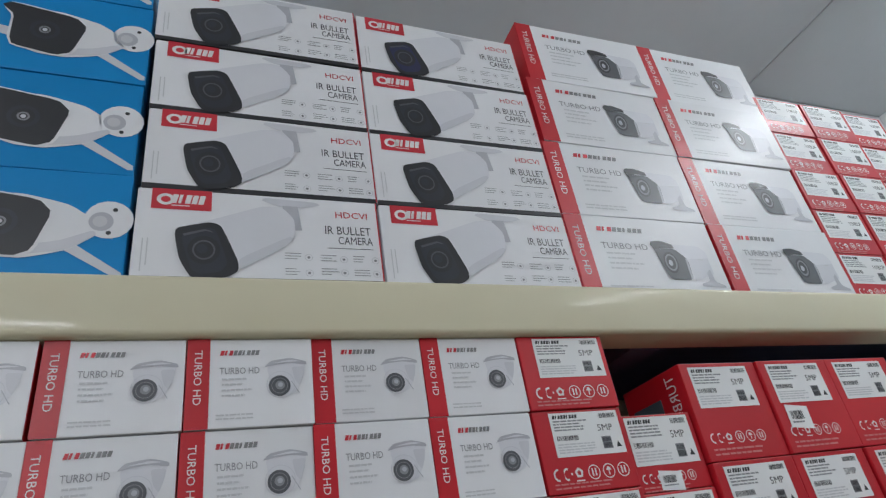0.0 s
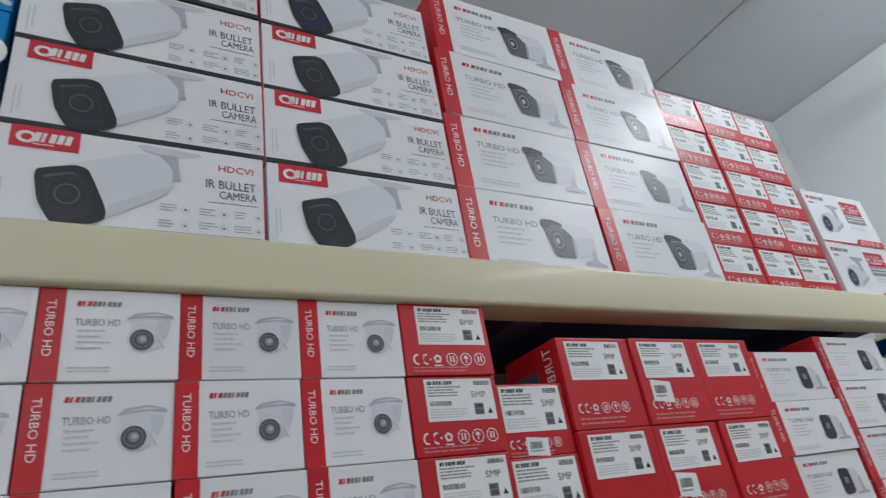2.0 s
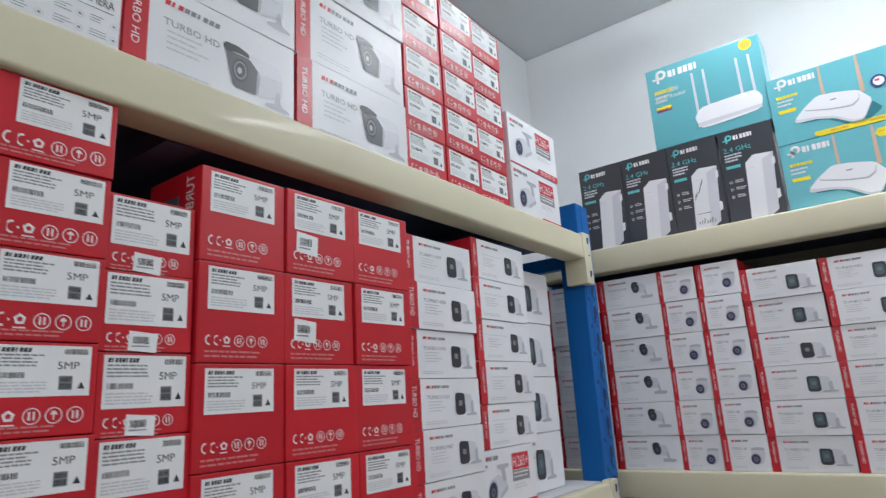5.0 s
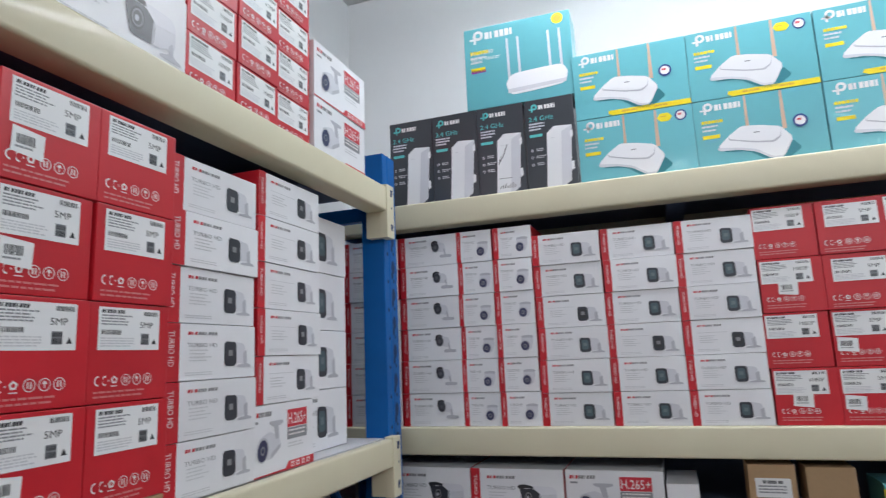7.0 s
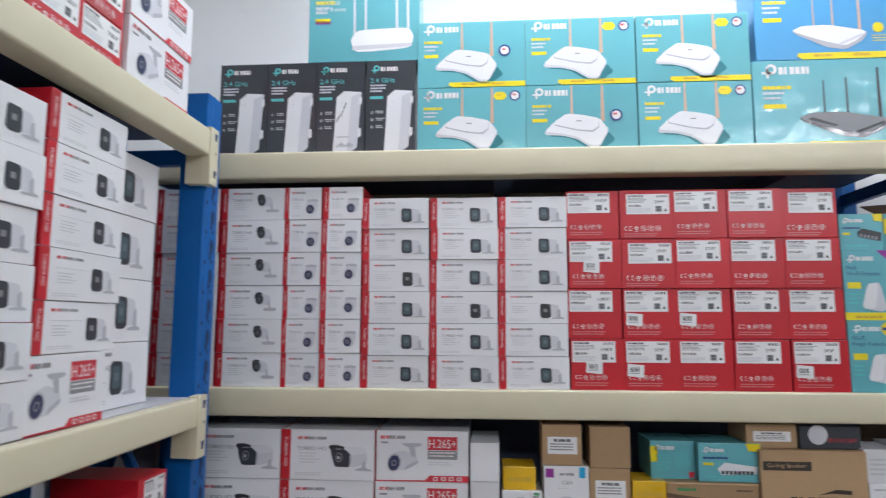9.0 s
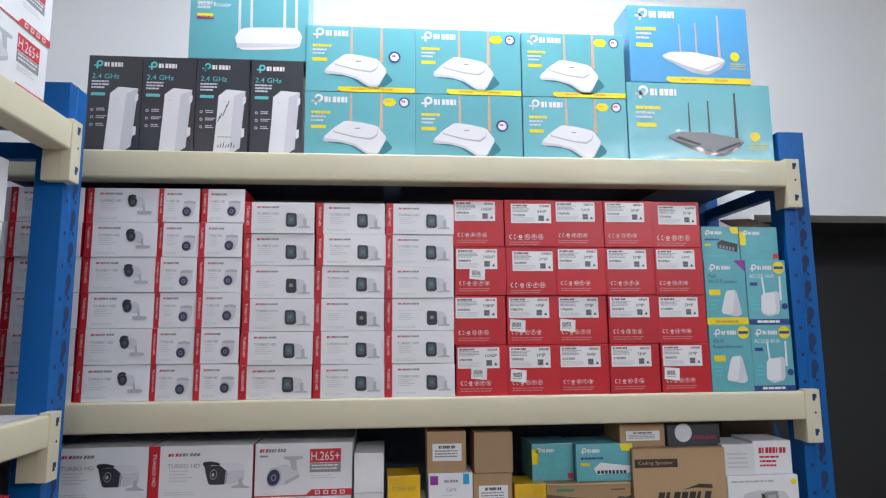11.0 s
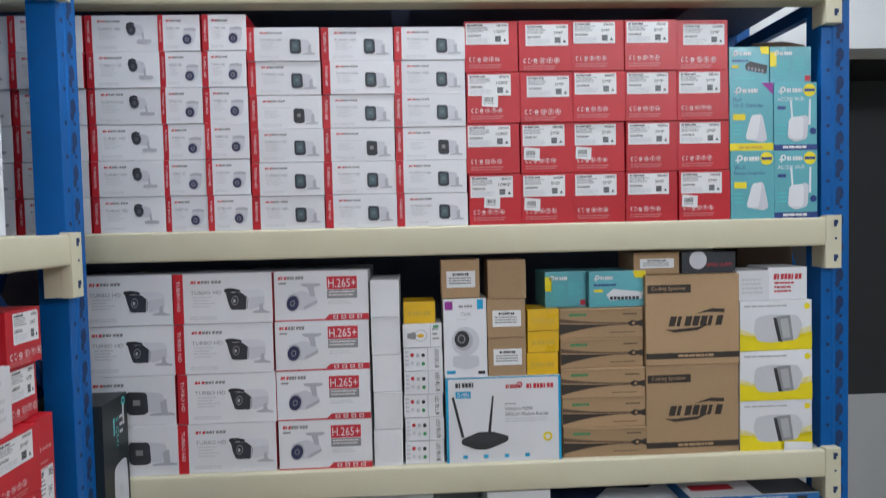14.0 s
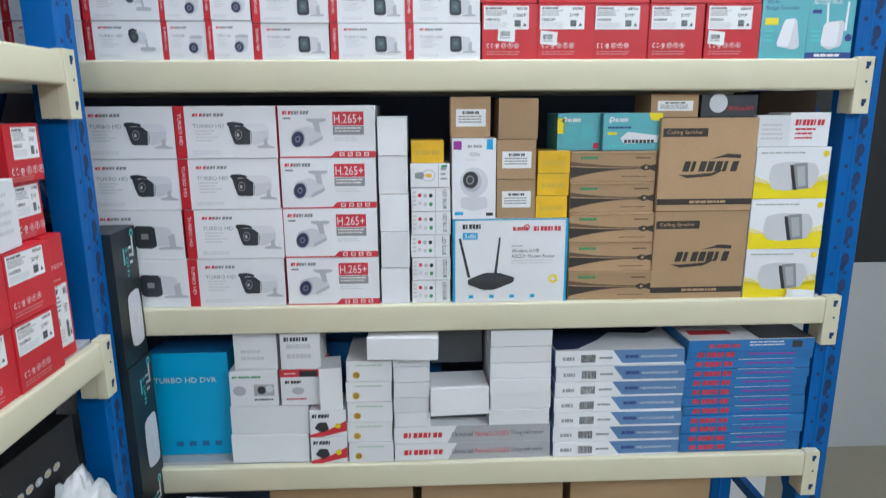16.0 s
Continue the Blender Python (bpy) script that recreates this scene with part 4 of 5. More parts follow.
def art_switch(n):
    def f(ob, w, h):
        a = Art(w, h)
        ring_mark(a, 0.08, 0.72, 0.17, ICON)
        a.done("brand_mark", ob, "white mark")
        a = Art(w, h)
        if n == 0:
            a.bars(0.12, 0.2, 0.36, 0.42, 7, TEALT, 1, 3, 0.4).bars(0.56, 0.3, 0.36, 0.4, 7, TEALT, 1, 6, 0.4).rect(0.001, 0.45, 0.16, 0.85, LEMON, 1).rect(0.84, 0.05, 0.97, 0.2, ROSE, 1)
        else:
            a.bars(0.08, 0.56, 0.4, 0.08, 1, MARINE, 1, 3, 0.7, 0.1).rect(0.08, 0.42, 0.24, 0.49, LEMON).bars(0.1, 0.08, 0.7, 0.07, 1, TEALT, 1, 5)
        a.done("lettering", ob)
        if n:
            a = Art(w, h)
            body, port = (DARK, GREY) if n == 5 else (WHITE, DARK)
            a.poly([(0.40, 0.50), (0.52, 0.60), (0.95, 0.48), (0.92, 0.25), (0.42, 0.36)] if n == 5 else [(0.30, 0.34), (0.42, 0.50), (0.94, 0.40), (0.92, 0.22), (0.36, 0.18)], body, 1)
            for i in range(n):
                x = 0.46 + i * 0.085 if n == 5 else 0.36 + i * 0.065
                z = 0.36 - i * 0.017 if n == 5 else 0.20
                a.rect(x, z, x + 0.05, z + 0.09, port, 2)
            a.done("printed_switch", ob)
            Art(w, h).poly([(0.76, 0.99), (0.99, 0.99), (0.99, 0.78), (0.8, 0.8)], LEMON).done("corner_mark", ob, "yellow corner")
    return f


def art_led(ob, w, h):
    a = Art(w, h).rect(0.61, 0.02, 0.625, 0.98, SHELL2).text("LED BLUB", 0.80, 0.10, 0.10, 0.80, DARK, 1, -1)
    for i, (x, z, m) in enumerate(((0.22, 0.68, ROSE), (0.36, 0.66, SHELL2), (0.22, 0.34, SHELL), (0.36, 0.3, PALE), (0.50, 0.66, DARK), (0.50, 0.30, LEAF))):
        a.oval(x, z, 0.085, m, 1, 0.9)
    a.bars(0.04, 0.15, 0.1, 0.7, 4, PALE, 1, 3, 0.5).rect(0.02, 0.97, 0.6, 0.99, PALE)
    a.done("lettering", ob)


def art_bulb(ob, w, h):
    """The same bulb carton seen on its long side: a grey drawing of the bulb."""
    a = Art(w, h).rect(0.70, 0.02, 0.715, 0.98, SHELL2)
    a.oval(0.46, 0.5, 0.26, PALE, 1, 1.1).oval(0.46, 0.5, 0.21, WHITE, 2, 1.1).poly([(0.12, 0.40), (0.12, 0.60), (0.30, 0.66), (0.36, 0.5), (0.30, 0.34)], GREY, 3).oval(0.46, 0.5, 0.08, YELLOW, 3, 1.8)
    a.done("printed_bulb", ob, "grey drawing of a bulb")
    Art(w, h).bars(0.76, 0.2, 0.18, 0.6, 3, GREY, 1, 5, 0.4).rect(0.78, 0.82, 0.92, 0.93, LEAF, 1).done("small_print", ob)


def art_yel(ob, w, h):
    Art(w, h).word(0.14, 0.36, 0.72, 0.20, GOLD, 9, 1, 0.0).done("brand_mark", ob, "gold mark")


def art_adsl(ob, w, h):
    Art(w, h).rect(0.0005, 0.001, 0.022, 0.999, CYAN).rect(0.978, 0.001, 0.9995, 0.999, CYAN).rect(0.022, 0.985, 0.978, 0.999, CYAN).done("edge_band", ob, "blue edge band")
    Art(w, h).word(0.085, 0.885, 0.17, 0.055, DARK, 6, 1, 0.0).word(0.52, 0.86, 0.13, 0.045, ROSE, 7, 1, 0).word(0.70, 0.855, 0.24, 0.055, ROSE, 8, 1, 0).oval(0.64, 0.9, 0.035, ROSE, 1, inner=0.02).done("brand_mark", ob, "black and red marks")
    a = Art(w, h).rect(0.085, 0.76, 0.215, 0.84, CYAN).text("3dBi", 0.10, 0.775, 0.10, 0.05, ICON, 2).text("Wireless N300", 0.51, 0.60, 0.24, 0.042, DARK).text("ADSL2+ Modem Router", 0.51, 0.535, 0.38, 0.042, DARK).bars(0.51, 0.66, 0.15, 0.025, 1, GREY, 1, 2).bars(0.51, 0.45, 0.4, 0.06, 2, PALE, 1, 3, 0.4)
    a.oval(0.88, 0.28, 0.055, LEMON, 1, 1, 12, 0, 0.03)
    for k in range(4):
        a.rect(0.14 + 0.18 * k, 0.05, 0.18 + 0.18 * k, 0.09, CYAN, 1)
    a.done("lettering", ob)
    a = Art(w, h)
    a.poly([(0.13, 0.30), (0.155, 0.30), (0.07, 0.78), (0.05, 0.77)], DARK, 1).poly([(0.36, 0.35), (0.385, 0.35), (0.415, 0.78), (0.40, 0.78)], DARK, 1)
    a.soft([(0.13, 0.28), (0.28, 0.36), (0.40, 0.36), (0.54, 0.30), (0.53, 0.24), (0.36, 0.15), (0.26, 0.15), (0.13, 0.22)], DARK, 2, 1).poly([(0.15, 0.28), (0.30, 0.34), (0.52, 0.30), (0.34, 0.23)], INK, 3)
    a.done("printed_modem", ob, "black modem with two aerials")


def art_c6n(ob, w, h):
    Art(w, h).rect(0.04, 0.86, 0.22, 0.965, VIOLET).rect(0.78, 0.86, 0.92, 0.985, CYAN).word(0.36, 0.885, 0.32, 0.03, GREY, 5, 1, 0).done("brand_mark", ob, "violet and blue marks")
    Art(w, h).text("C6N", 0.40, 0.78, 0.22, 0.045, GREY).bars(0.3, 0.72, 0.4, 0.02, 1, PALE, 1, 2).rect(0.06, 0.05, 0.26, 0.09, CYAN).rect(0.78, 0.04, 0.94, 0.08, DARK).done("lettering", ob)
    a = Art(w, h).soft([(0.2, 0.14), (0.2, 0.28), (0.8, 0.28), (0.82, 0.14), (0.5, 0.10)], SHELL, 1).oval(0.5, 0.46, 0.185, SHELL, 2, 0.95).oval(0.46, 0.47, 0.13, SHELL2, 3, 0.9)
    a.oval(0.42, 0.49, 0.105, DARK, 4, 0.9).oval(0.41, 0.49, 0.055, GREY, 5, 0.9, inner=0.04).oval(0.41, 0.49, 0.025, GLASS, 5)
    a.done("printed_camera", ob, "white round camera with black eye")


def art_psk(ob, w, h):
    a = Art(w, h).rect(0.14, 0.28, 0.88, 0.70, LABEL, 1).word(0.3, 0.58, 0.42, 0.07, DARK, 8, 2, 0).bars(0.2, 0.34, 0.6, 0.2, 3, GREY, 2, 3, 0.5, 0.2)
    a.done("label_sticker", ob, "white paper label")


def art_kbar(ob, w, h):
    top = [(0.003 + 0.84 * k / 10, 0.50 + 0.17 * (1 - k / 10) ** 2.2) for k in range(11)]
    low = [(0.003 + 0.84 * k / 10, 0.42 - 0.30 * (1 - k / 10) ** 2.2) for k in range(11)]
    mid = [(0.003 + 0.84 * k / 10, 0.46 + 0.07 * (1 - k / 10) ** 2) for k in range(11)]
    a = Art(w, h).poly(low + top[::-1], KDARK, 1).poly([(p, q - 0.035 * (1 - p)) for p, q in mid] + mid[::-1], KPALE, 2)
    a.poly([(p, q + 0.02) for p, q in low] + [(p, q - 0.035) for p, q in mid[::-1]], KINK, 2)
    a.poly([(0.82, 0.42), (0.87, 0.36), (0.93, 0.40), (0.997, 0.34), (0.997, 0.58), (0.93, 0.53), (0.87, 0.57), (0.82, 0.50)], KINK, 3).oval(0.885, 0.465, 0.05, KRAFT, 4)
    a.done("print", ob, "long dark tapering drawing")
    Art(w, h).bars(0.12, 0.70, 0.2, 0.13, 1, LEAF, 2, 3, 0.7, 0.0).bars(0.76, 0.72, 0.17, 0.08, 1, KDARK, 2, 5, 0.6, 0).bars(0.60, 0.14, 0.30, 0.05, 1, KDARK, 2, 6, 0.6, 0).done("small_print", ob)
    bm = bmesh.new()
    brick(bm, 0.001, -0.0035, h * 0.93, w - 0.001, 0.001, h - 0.0008, 0.0008)
    part("flap", bm, KRAFT, ob, "folded flap edge")


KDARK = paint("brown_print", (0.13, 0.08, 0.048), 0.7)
KPALE = paint("pale_kraft", (0.46, 0.30, 0.17), 0.75)
KINK = paint("brown_black_ink", (0.035, 0.026, 0.02), 0.6)


def art_speaker(ob, w, h):
    Art(w, h).rect(0.02, 0.80, 0.48, 0.89, KINK, 1).text("Ceiling Speaker", 0.06, 0.82, 0.37, 0.05, KPALE, 2).rect(0.001, 0.07, 0.999, 0.135, KINK, 1).bars(0.34, 0.085, 0.38, 0.03, 1, KPALE, 2, 3, 0.9, 0).done("lettering", ob)
    a = Art(w, h).word(0.24, 0.43, 0.58, 0.11, KINK, 7, 1, 0.25).poly([(0.20, 0.40), (0.30, 0.36), (0.55, 0.38), (0.72, 0.47), (0.55, 0.415), (0.30, 0.395)], KINK, 1).poly([(0.52, 0.56), (0.7, 0.62), (0.84, 0.61), (0.84, 0.57), (0.66, 0.58)], KINK, 1)
    a.done("brand_mark", ob, "black swoosh mark")


def art_smoke(ob, w, h):
    Art(w, h).oval(0.30, 0.62, 0.42, SHELL, 1, 1.0, 24).text("SMOKE ALARM", 0.46, 0.30, 0.46, 0.18, ROSE).done("print", ob, "white round device and red lettering")


def art_bell(ob, w, h):
    a = Art(w, h).poly([(0.001, 0.003), (0.999, 0.003), (0.999, 0.36), (0.90, 0.33), (0.5, 0.24), (0.10, 0.31), (0.001, 0.34)], LEMON, 1)
    for k in range(14):
        a.rect(0.004 + 0.016 * k, 0.25, 0.012 + 0.016 * k, 0.44 - 0.008 * k, LEMON, 1).rect(0.77 + 0.016 * k, 0.25, 0.778 + 0.016 * k, 0.38 + 0.008 * k, LEMON, 1)
    a.done("yellow_band", ob, "yellow print with a jagged edge")
    Art(w, h).soft([(0.19, 0.40), (0.22, 0.66), (0.40, 0.72), (0.80, 0.70), (0.87, 0.50), (0.80, 0.20), (0.40, 0.16), (0.24, 0.20)], PALE, 3).poly([(0.53, 0.18), (0.59, 0.17), (0.56, 0.64), (0.46, 0.66), (0.48, 0.5)], DARK, 4).poly([(0.58, 0.18), (0.74, 0.20), (0.69, 0.70), (0.50, 0.68)], GREY, 5).poly([(0.60, 0.24), (0.70, 0.25), (0.66, 0.64), (0.55, 0.62)], SILVER, 6).done("printed_bell", ob, "silver chime on grey")
    Art(w, h).bars(0.06, 0.87, 0.6, 0.035, 1, SILVER, 1, 3, 0.9, 0.1).oval(0.93, 0.87, 0.06, LEMON, 2).done("lettering", ob)


def art_lines(seed, mark=None, mx=0.2, mz=0.6, mw=0.6, mh=0.14, mat=None, rows=4):
    def f(ob, w, h):
        a = Art(w, h)
        if mark:
            a.word(mx, mz, mw, mh, mark, 8, 1, 0.1)
        a.bars(0.16, 0.16, 0.66, mz - 0.24, rows, mat or PALE, 1, seed, 0.45, 0.4)
        a.done("lettering", ob)
    return f


def art_dvr(ob, w, h):
    a = Art(w, h).text("TURBO HD DVR", 0.06, 0.715, 0.78, 0.05, ICON)
    for k in range(4):
        a.rect(0.26 + 0.165 * k, 0.09, 0.35 + 0.165 * k, 0.14, BLUE, 1)
    a.done("lettering", ob)


def art_camw(ob, w, h):
    Art(w, h).word(0.06, 0.80, 0.6, 0.06, LEAF, 9, 1).oval(0.2, 0.45, 0.14, SHELL2, 1, 1.2).rect(0.50, 0.3, 0.92, 0.62, SILVER, 1).oval(0.66, 0.46, 0.11, DARK, 2).oval(0.82, 0.5, 0.1, SHELL, 2).bars(0.5, 0.14, 0.42, 0.08, 1, DARK, 1, 3, 0.6).done("print", ob, "grey pictures of cameras")


def art_camr(ob, w, h):
    Art(w, h).rect(0.002, 0.78, 0.998, 0.985, ROSE, 1).rect(0.45, 0.78, 0.85, 0.95, DARK, 2).bars(0.1, 0.83, 0.4, 0.06, 1, ICON, 2, 2).word(0.1, 0.60, 0.4, 0.08, DARK, 6, 1).oval(0.4, 0.4, 0.1, SHELL2, 1, 1.6).bars(0.12, 0.1, 0.5, 0.1, 1, ROSE, 1, 4).done("print", ob, "red and white print")


def art_adapt(ob, w, h):
    Art(w, h).word(0.06, 0.72, 0.5, 0.14, DARK, 6, 1).poly([(0.001, 0.10), (0.55, 0.30), (0.999, 0.62), (0.999, 0.22), (0.6, 0.10), (0.3, 0.003), (0.001, 0.003)], ROSE, 1).soft([(0.12, 0.34), (0.24, 0.56), (0.46, 0.56), (0.52, 0.30), (0.34, 0.16)], DARK, 2, 1).oval(0.76, 0.42, 0.1, LEMON, 2).done("print", ob, "red sweep and black adapter")


def art_gold(ob, w, h):
    Art(w, h).oval(0.22, 0.32, 0.17, GOLD, 1).oval(0.22, 0.32, 0.09, DARK, 2, inner=0.05).done("seal", ob, "round gold seal")
    Art(w, h).bars(0.2, 0.72, 0.6, 0.1, 1, GREENW, 1, 4, 0.8, 0.1).done("lettering", ob)


def art_tiltlong(ob, w, h):
    Art(w, h).poly([(0.34, 0.003), (0.999, 0.003), (0.999, 0.996), (0.40, 0.996)], SILVER, 0).done("grey_field", ob, "marbled grey print")
    Art(w, h).word(0.06, 0.34, 0.25, 0.30, ROSE, 8, 1, 0.1).done("brand_mark", ob, "red mark")
    Art(w, h).text("Universal", 0.37, 0.36, 0.13, 0.28, DARK).text("Plasma/LCD/LED", 0.515, 0.36, 0.22, 0.28, ROSE).text("Tilting wall mount", 0.745, 0.34, 0.21, 0.30, DARK).done("lettering", ob)


def art_rack(ob, w, h):
    Art(w, h).poly([(0.44, 0.99), (0.999, 0.99), (0.999, 0.14), (0.52, 0.14)], SLATE, 1).done("blue_field", ob, "slanted blue print")
    Art(w, h).word(0.06, 0.36, 0.09, 0.22, GREY, 7, 1, 0).code(0.20, 0.22, 0.11, 0.5, DARK, 1, 4).bars(0.34, 0.42, 0.1, 0.14, 1, GREY, 1, 2, 0.9, 0).text("WALL MOUNTABLE SHELF RACK", 0.66, 0.46, 0.28, 0.16, ICON, 2).bars(0.54, 0.4, 0.1, 0.26, 1, MARINE, 2, 2, 0.8, 0).done("lettering", ob)


def art_tiltb(ob, w, h):
    Art(w, h).word(0.08, 0.26, 0.30, 0.50, ROSE, 8, 1, 0.1).done("brand_mark", ob, "red mark")
    Art(w, h).bars(0.48, 0.4, 0.42, 0.25, 1, VIOLET, 1, 6, 0.7, 0.1).poly([(0.42, 0.93), (0.88, 0.97), (0.88, 1.0), (0.42, 1.0)], SHELL, 2).done("lettering", ob)


def art_tiltt(ob, w, h):
    Art(w, h).word(0.16, 0.3, 0.25, 0.30, ROSE, 8, 1, 0.1).rect(0.82, 0.2, 0.9, 0.8, DARK, 1).bars(0.48, 0.3, 0.3, 0.5, 2, SHELL, 1, 6, 0.5, 0.1).done("lettering", ob)
    bm = bmesh.new()
    for x0, y0, x1, y1, m in ((0.0, 0.0, 0.55, 0.24, 0), (0.05, 0.03, 0.4, 0.06, 1), (0.55, 0.0, 1.0, 0.24, 2), (0.2, 0.12, 0.42, 0.16, 2), (0.25, 0.1, 0.37, 0.2, 2)):
        z = h + 0.0003 + 0.0002 * m
        fc = bm.faces.new([bm.verts.new(c) for c in ((x0 * w + 0.002, y0 + 0.002, z), (x1 * w - 0.002, y0 + 0.002, z), (x1 * w - 0.002, y1, z), (x0 * w + 0.002, y1, z))])
        fc.material_index = m
    part("top_print", bm, [WHITE, ROSE, DARK], ob, "white and black print on the lid")


def art_rackt(ob, w, h):
    art_rack(ob, w, h)
    bm = bmesh.new()
    z = h + 0.0004
    bm.faces.new([bm.verts.new(c) for c in ((0.002, 0.006, z), (0.05, 0.008, z), (0.11, 0.06, z), (0.15, 0.11, z), (0.24, 0.10, z), (0.285, 0.14, z), (0.285, 0.24, z), (0.002, 0.24, z))])
    part("top_print", bm, NAVY, ob, "navy print on the lid")


def art_black(ob, w, h):
    a = Art(w, h)
    for k in range(9):
        a.oval(0.10 + 0.085 * k, 0.74 + 0.004 * (k % 2), 0.026, SILVER, 1, 1.3).oval(0.10 + 0.085 * k, 0.74, 0.012, GOLD if k % 3 else SHELL, 2)
    a.done("printed_plug", ob, "row of metallic plugs")
    Art(w, h).rect(0.06, 0.36, 0.92, 0.56, SILVER, 1).rect(0.80, 0.37, 0.91, 0.55, LABEL, 2).bars(0.1, 0.38, 0.64, 0.16, 4, GOLD, 2, 4, 0.6, 0.1).bars(0.5, 0.28, 0.4, 0.05, 1, SHELL, 1, 5).done("picture_strip", ob, "strip of brass and grey pictures")


JET = paint("jet_black_card", (0.007, 0.007, 0.009), 0.5, vary=0.15)
BANDED = [WHITE, RED, WHITE]
CB = "camera box"
BLUEBOX = Kind("camera_box", 0.1600, 0.1090, .15, SKY, "sky blue carton picturing a white security camera", CB, "blue camera boxes", art_blue)
LONGCAM = Kind("camera_box", .2125, .0930, .18, [WHITE, WHITE, DARK], "white bullet camera carton with a red mark", CB, "bullet camera boxes", art_longcam(GLASS))
LONGCAM_N = Kind("camera_box", .2125, .0930, .18, [WHITE, ROSE, DARK], "white bullet camera carton with a bluish lens picture", CB, "bullet camera boxes", art_longcam(NIGHT))
# the paler lens ink here puts the sheen on these fronts into the print
HKB = Kind("camera_box", 0.2055, 0.1065, .18, BANDED, "white bullet camera carton with a red edge band", CB, "red-banded camera boxes", art_banded(hood_bullet, 0.115, True, (0.52, 0.15, 0.44, 0.56), DOMEINK))
SMALLRED = Kind("camera_box", 0.0965, 0.0708, .16, RED, "small red camera carton with a white label", CB, "small red camera boxes", art_red("1080P", (0.06, 0.34, 0.93, 0.95), None, 2, 0.17, 0.13))
H265S = Kind("camera_box", 0.1890, 0.1035, .17, WHITE, "white camera carton with a red and grey badge", CB, "badge camera boxes", art_265)
TURRET = Kind("camera_box", 0.0962, 0.0722, .17, BANDED, "white dome camera carton with a red edge band", CB, "dome camera boxes", art_banded(turret_cam, 0.175, True, (0.62, 0.30, 0.32, 0.44)))
REDWIDE = Kind("camera_box", 0.0952, 0.0722, .17, RED, "red camera carton with a white data label", CB, "red camera boxes", art_red("5MP", (0.17, 0.42, 0.94, 0.96), None, 1, 0.22, 0.15))
REDLOW = Kind("camera_box", 0.0862, 0.0715, .17, RED, "red camera carton with a white label and tag", CB, "red camera boxes", art_red("5MP", (0.06, 0.33, 0.93, 0.96), (0.3, 0.02), 3, 0.17, 0.12))
LABS = (0.04, 0.54, 0.83, 0.955)
REDBOX = Kind("camera_box", 0.1105, 0.1043, .19, RED, "red camera carton with a white data label", CB, "red camera boxes", art_red("5MP", LABS, None, 1, 0.25, 0.085))
REDBOX_T = Kind("camera_box", 0.1105, 0.1043, .19, RED, "red camera carton with a data label and price tag", CB, "red camera boxes", art_red("5MP", LABS, (0.05, 0.28), 4, 0.25, 0.085))
REDBOX_M = Kind("camera_box", 0.1105, 0.1043, .19, RED, "red camera carton with a lower data label", CB, "red camera boxes", art_red("5MP", (0.13, 0.50, 0.93, 0.91), None, 6, 0.21, 0.10))
REDBOX_P = Kind("camera_box", 0.1105, 0.1043, .19, RED, "red camera carton labelled 1080P", CB, "red camera boxes", art_red("1080P", (0.03, 0.54, 0.83, 0.955), None, 8, 0.25, 0.085))
REDBOX_PT = Kind("camera_box", 0.1105, 0.1043, .19, RED, "red camera carton labelled 1080P with a tag", CB, "red camera boxes", art_red("1080P", (0.03, 0.54, 0.83, 0.955), (0.28, 0.34), 8, 0.25, 0.085))
REDA = Kind("camera_box", 0.1050, 0.1005, .10, RED, "red camera carton with a white data label", CB, "red camera boxes", art_red("5MP", (0.10, 0.52, 0.86, 0.95), None, 1, 0.22, 0.10))
REDA_T = Kind("camera_box", 0.1050, 0.1005, .10, RED, "red camera carton with a data label and price tag", CB, "red camera boxes", art_red("5MP", (0.10, 0.52, 0.86, 0.95), (0.12, 0.26), 5, 0.22, 0.10))


def art_red_side(ob, w, h):
    """The same carton with the print of its end face showing."""
    art_red("5MP", (0.10, 0.52, 0.86, 0.95), None, 1, 0.22, 0.10)(ob, w, h)
    vs, fs = glyphs("TURBO HD")
    me = bpy.data.meshes.new("side_lettering")
    me.from_pydata([(-0.0008, 0.012 + b * 0.014, h * 0.92 - a * h * 0.75) for a, b in vs], [], fs)
    me.materials.append(ICON)
    line = new("side_lettering", me)
    line.parent = ob
    bm = bmesh.new()
    brick(bm, -0.0012, 0.040, h * 0.16, -0.0004, 0.088, h * 0.74)
    part("side_picture", bm, GREEN, ob, "dark green printed panel")


REDA_S = Kind("camera_box", .1050, .1005, .10, RED, "red camera carton, printed end beside a lower stack", CB, "red camera boxes", art_red_side)
WHA = Kind("camera_box", .1700, .0685, .18, BANDED, "white mini camera carton with a red edge band", CB, "mini camera boxes", art_banded(mini_cam, 0.155, True, (0.62, 0.22, 0.30, 0.50), GLASS))
WHB = Kind("camera_box", .1690, .0675, .18, BANDED, "white mini camera carton with a red edge band", CB, "mini camera boxes", art_banded(mini_cam, 0.10, False, (0.60, 0.22, 0.30, 0.50), GLASS))
WHC = Kind("camera_box", .1720, .1045, .17, WHITE, "white camera carton at the end of the shelf", CB, "mini camera boxes", art_banded(mini_cam, 0, True, (0.38, 0.2, 0.40, 0.55), GREEN))
H265L = Kind("camera_box", .1650, .0970, .18, WHITE, "white camera carton with a red foot band", CB, "badge camera boxes", art_265)
CPE = Kind("antenna_box", .1115, .2225, .09, INK, "black carton picturing a white outdoor antenna", "antenna box", "antenna boxes", art_cpe("2.4 GHz"))
CPE_N = Kind("antenna_box", .1115, .2225, .09, INK, "black antenna carton with a handwritten note", "antenna box", "antenna boxes", art_cpe("2.4 GHz", True))
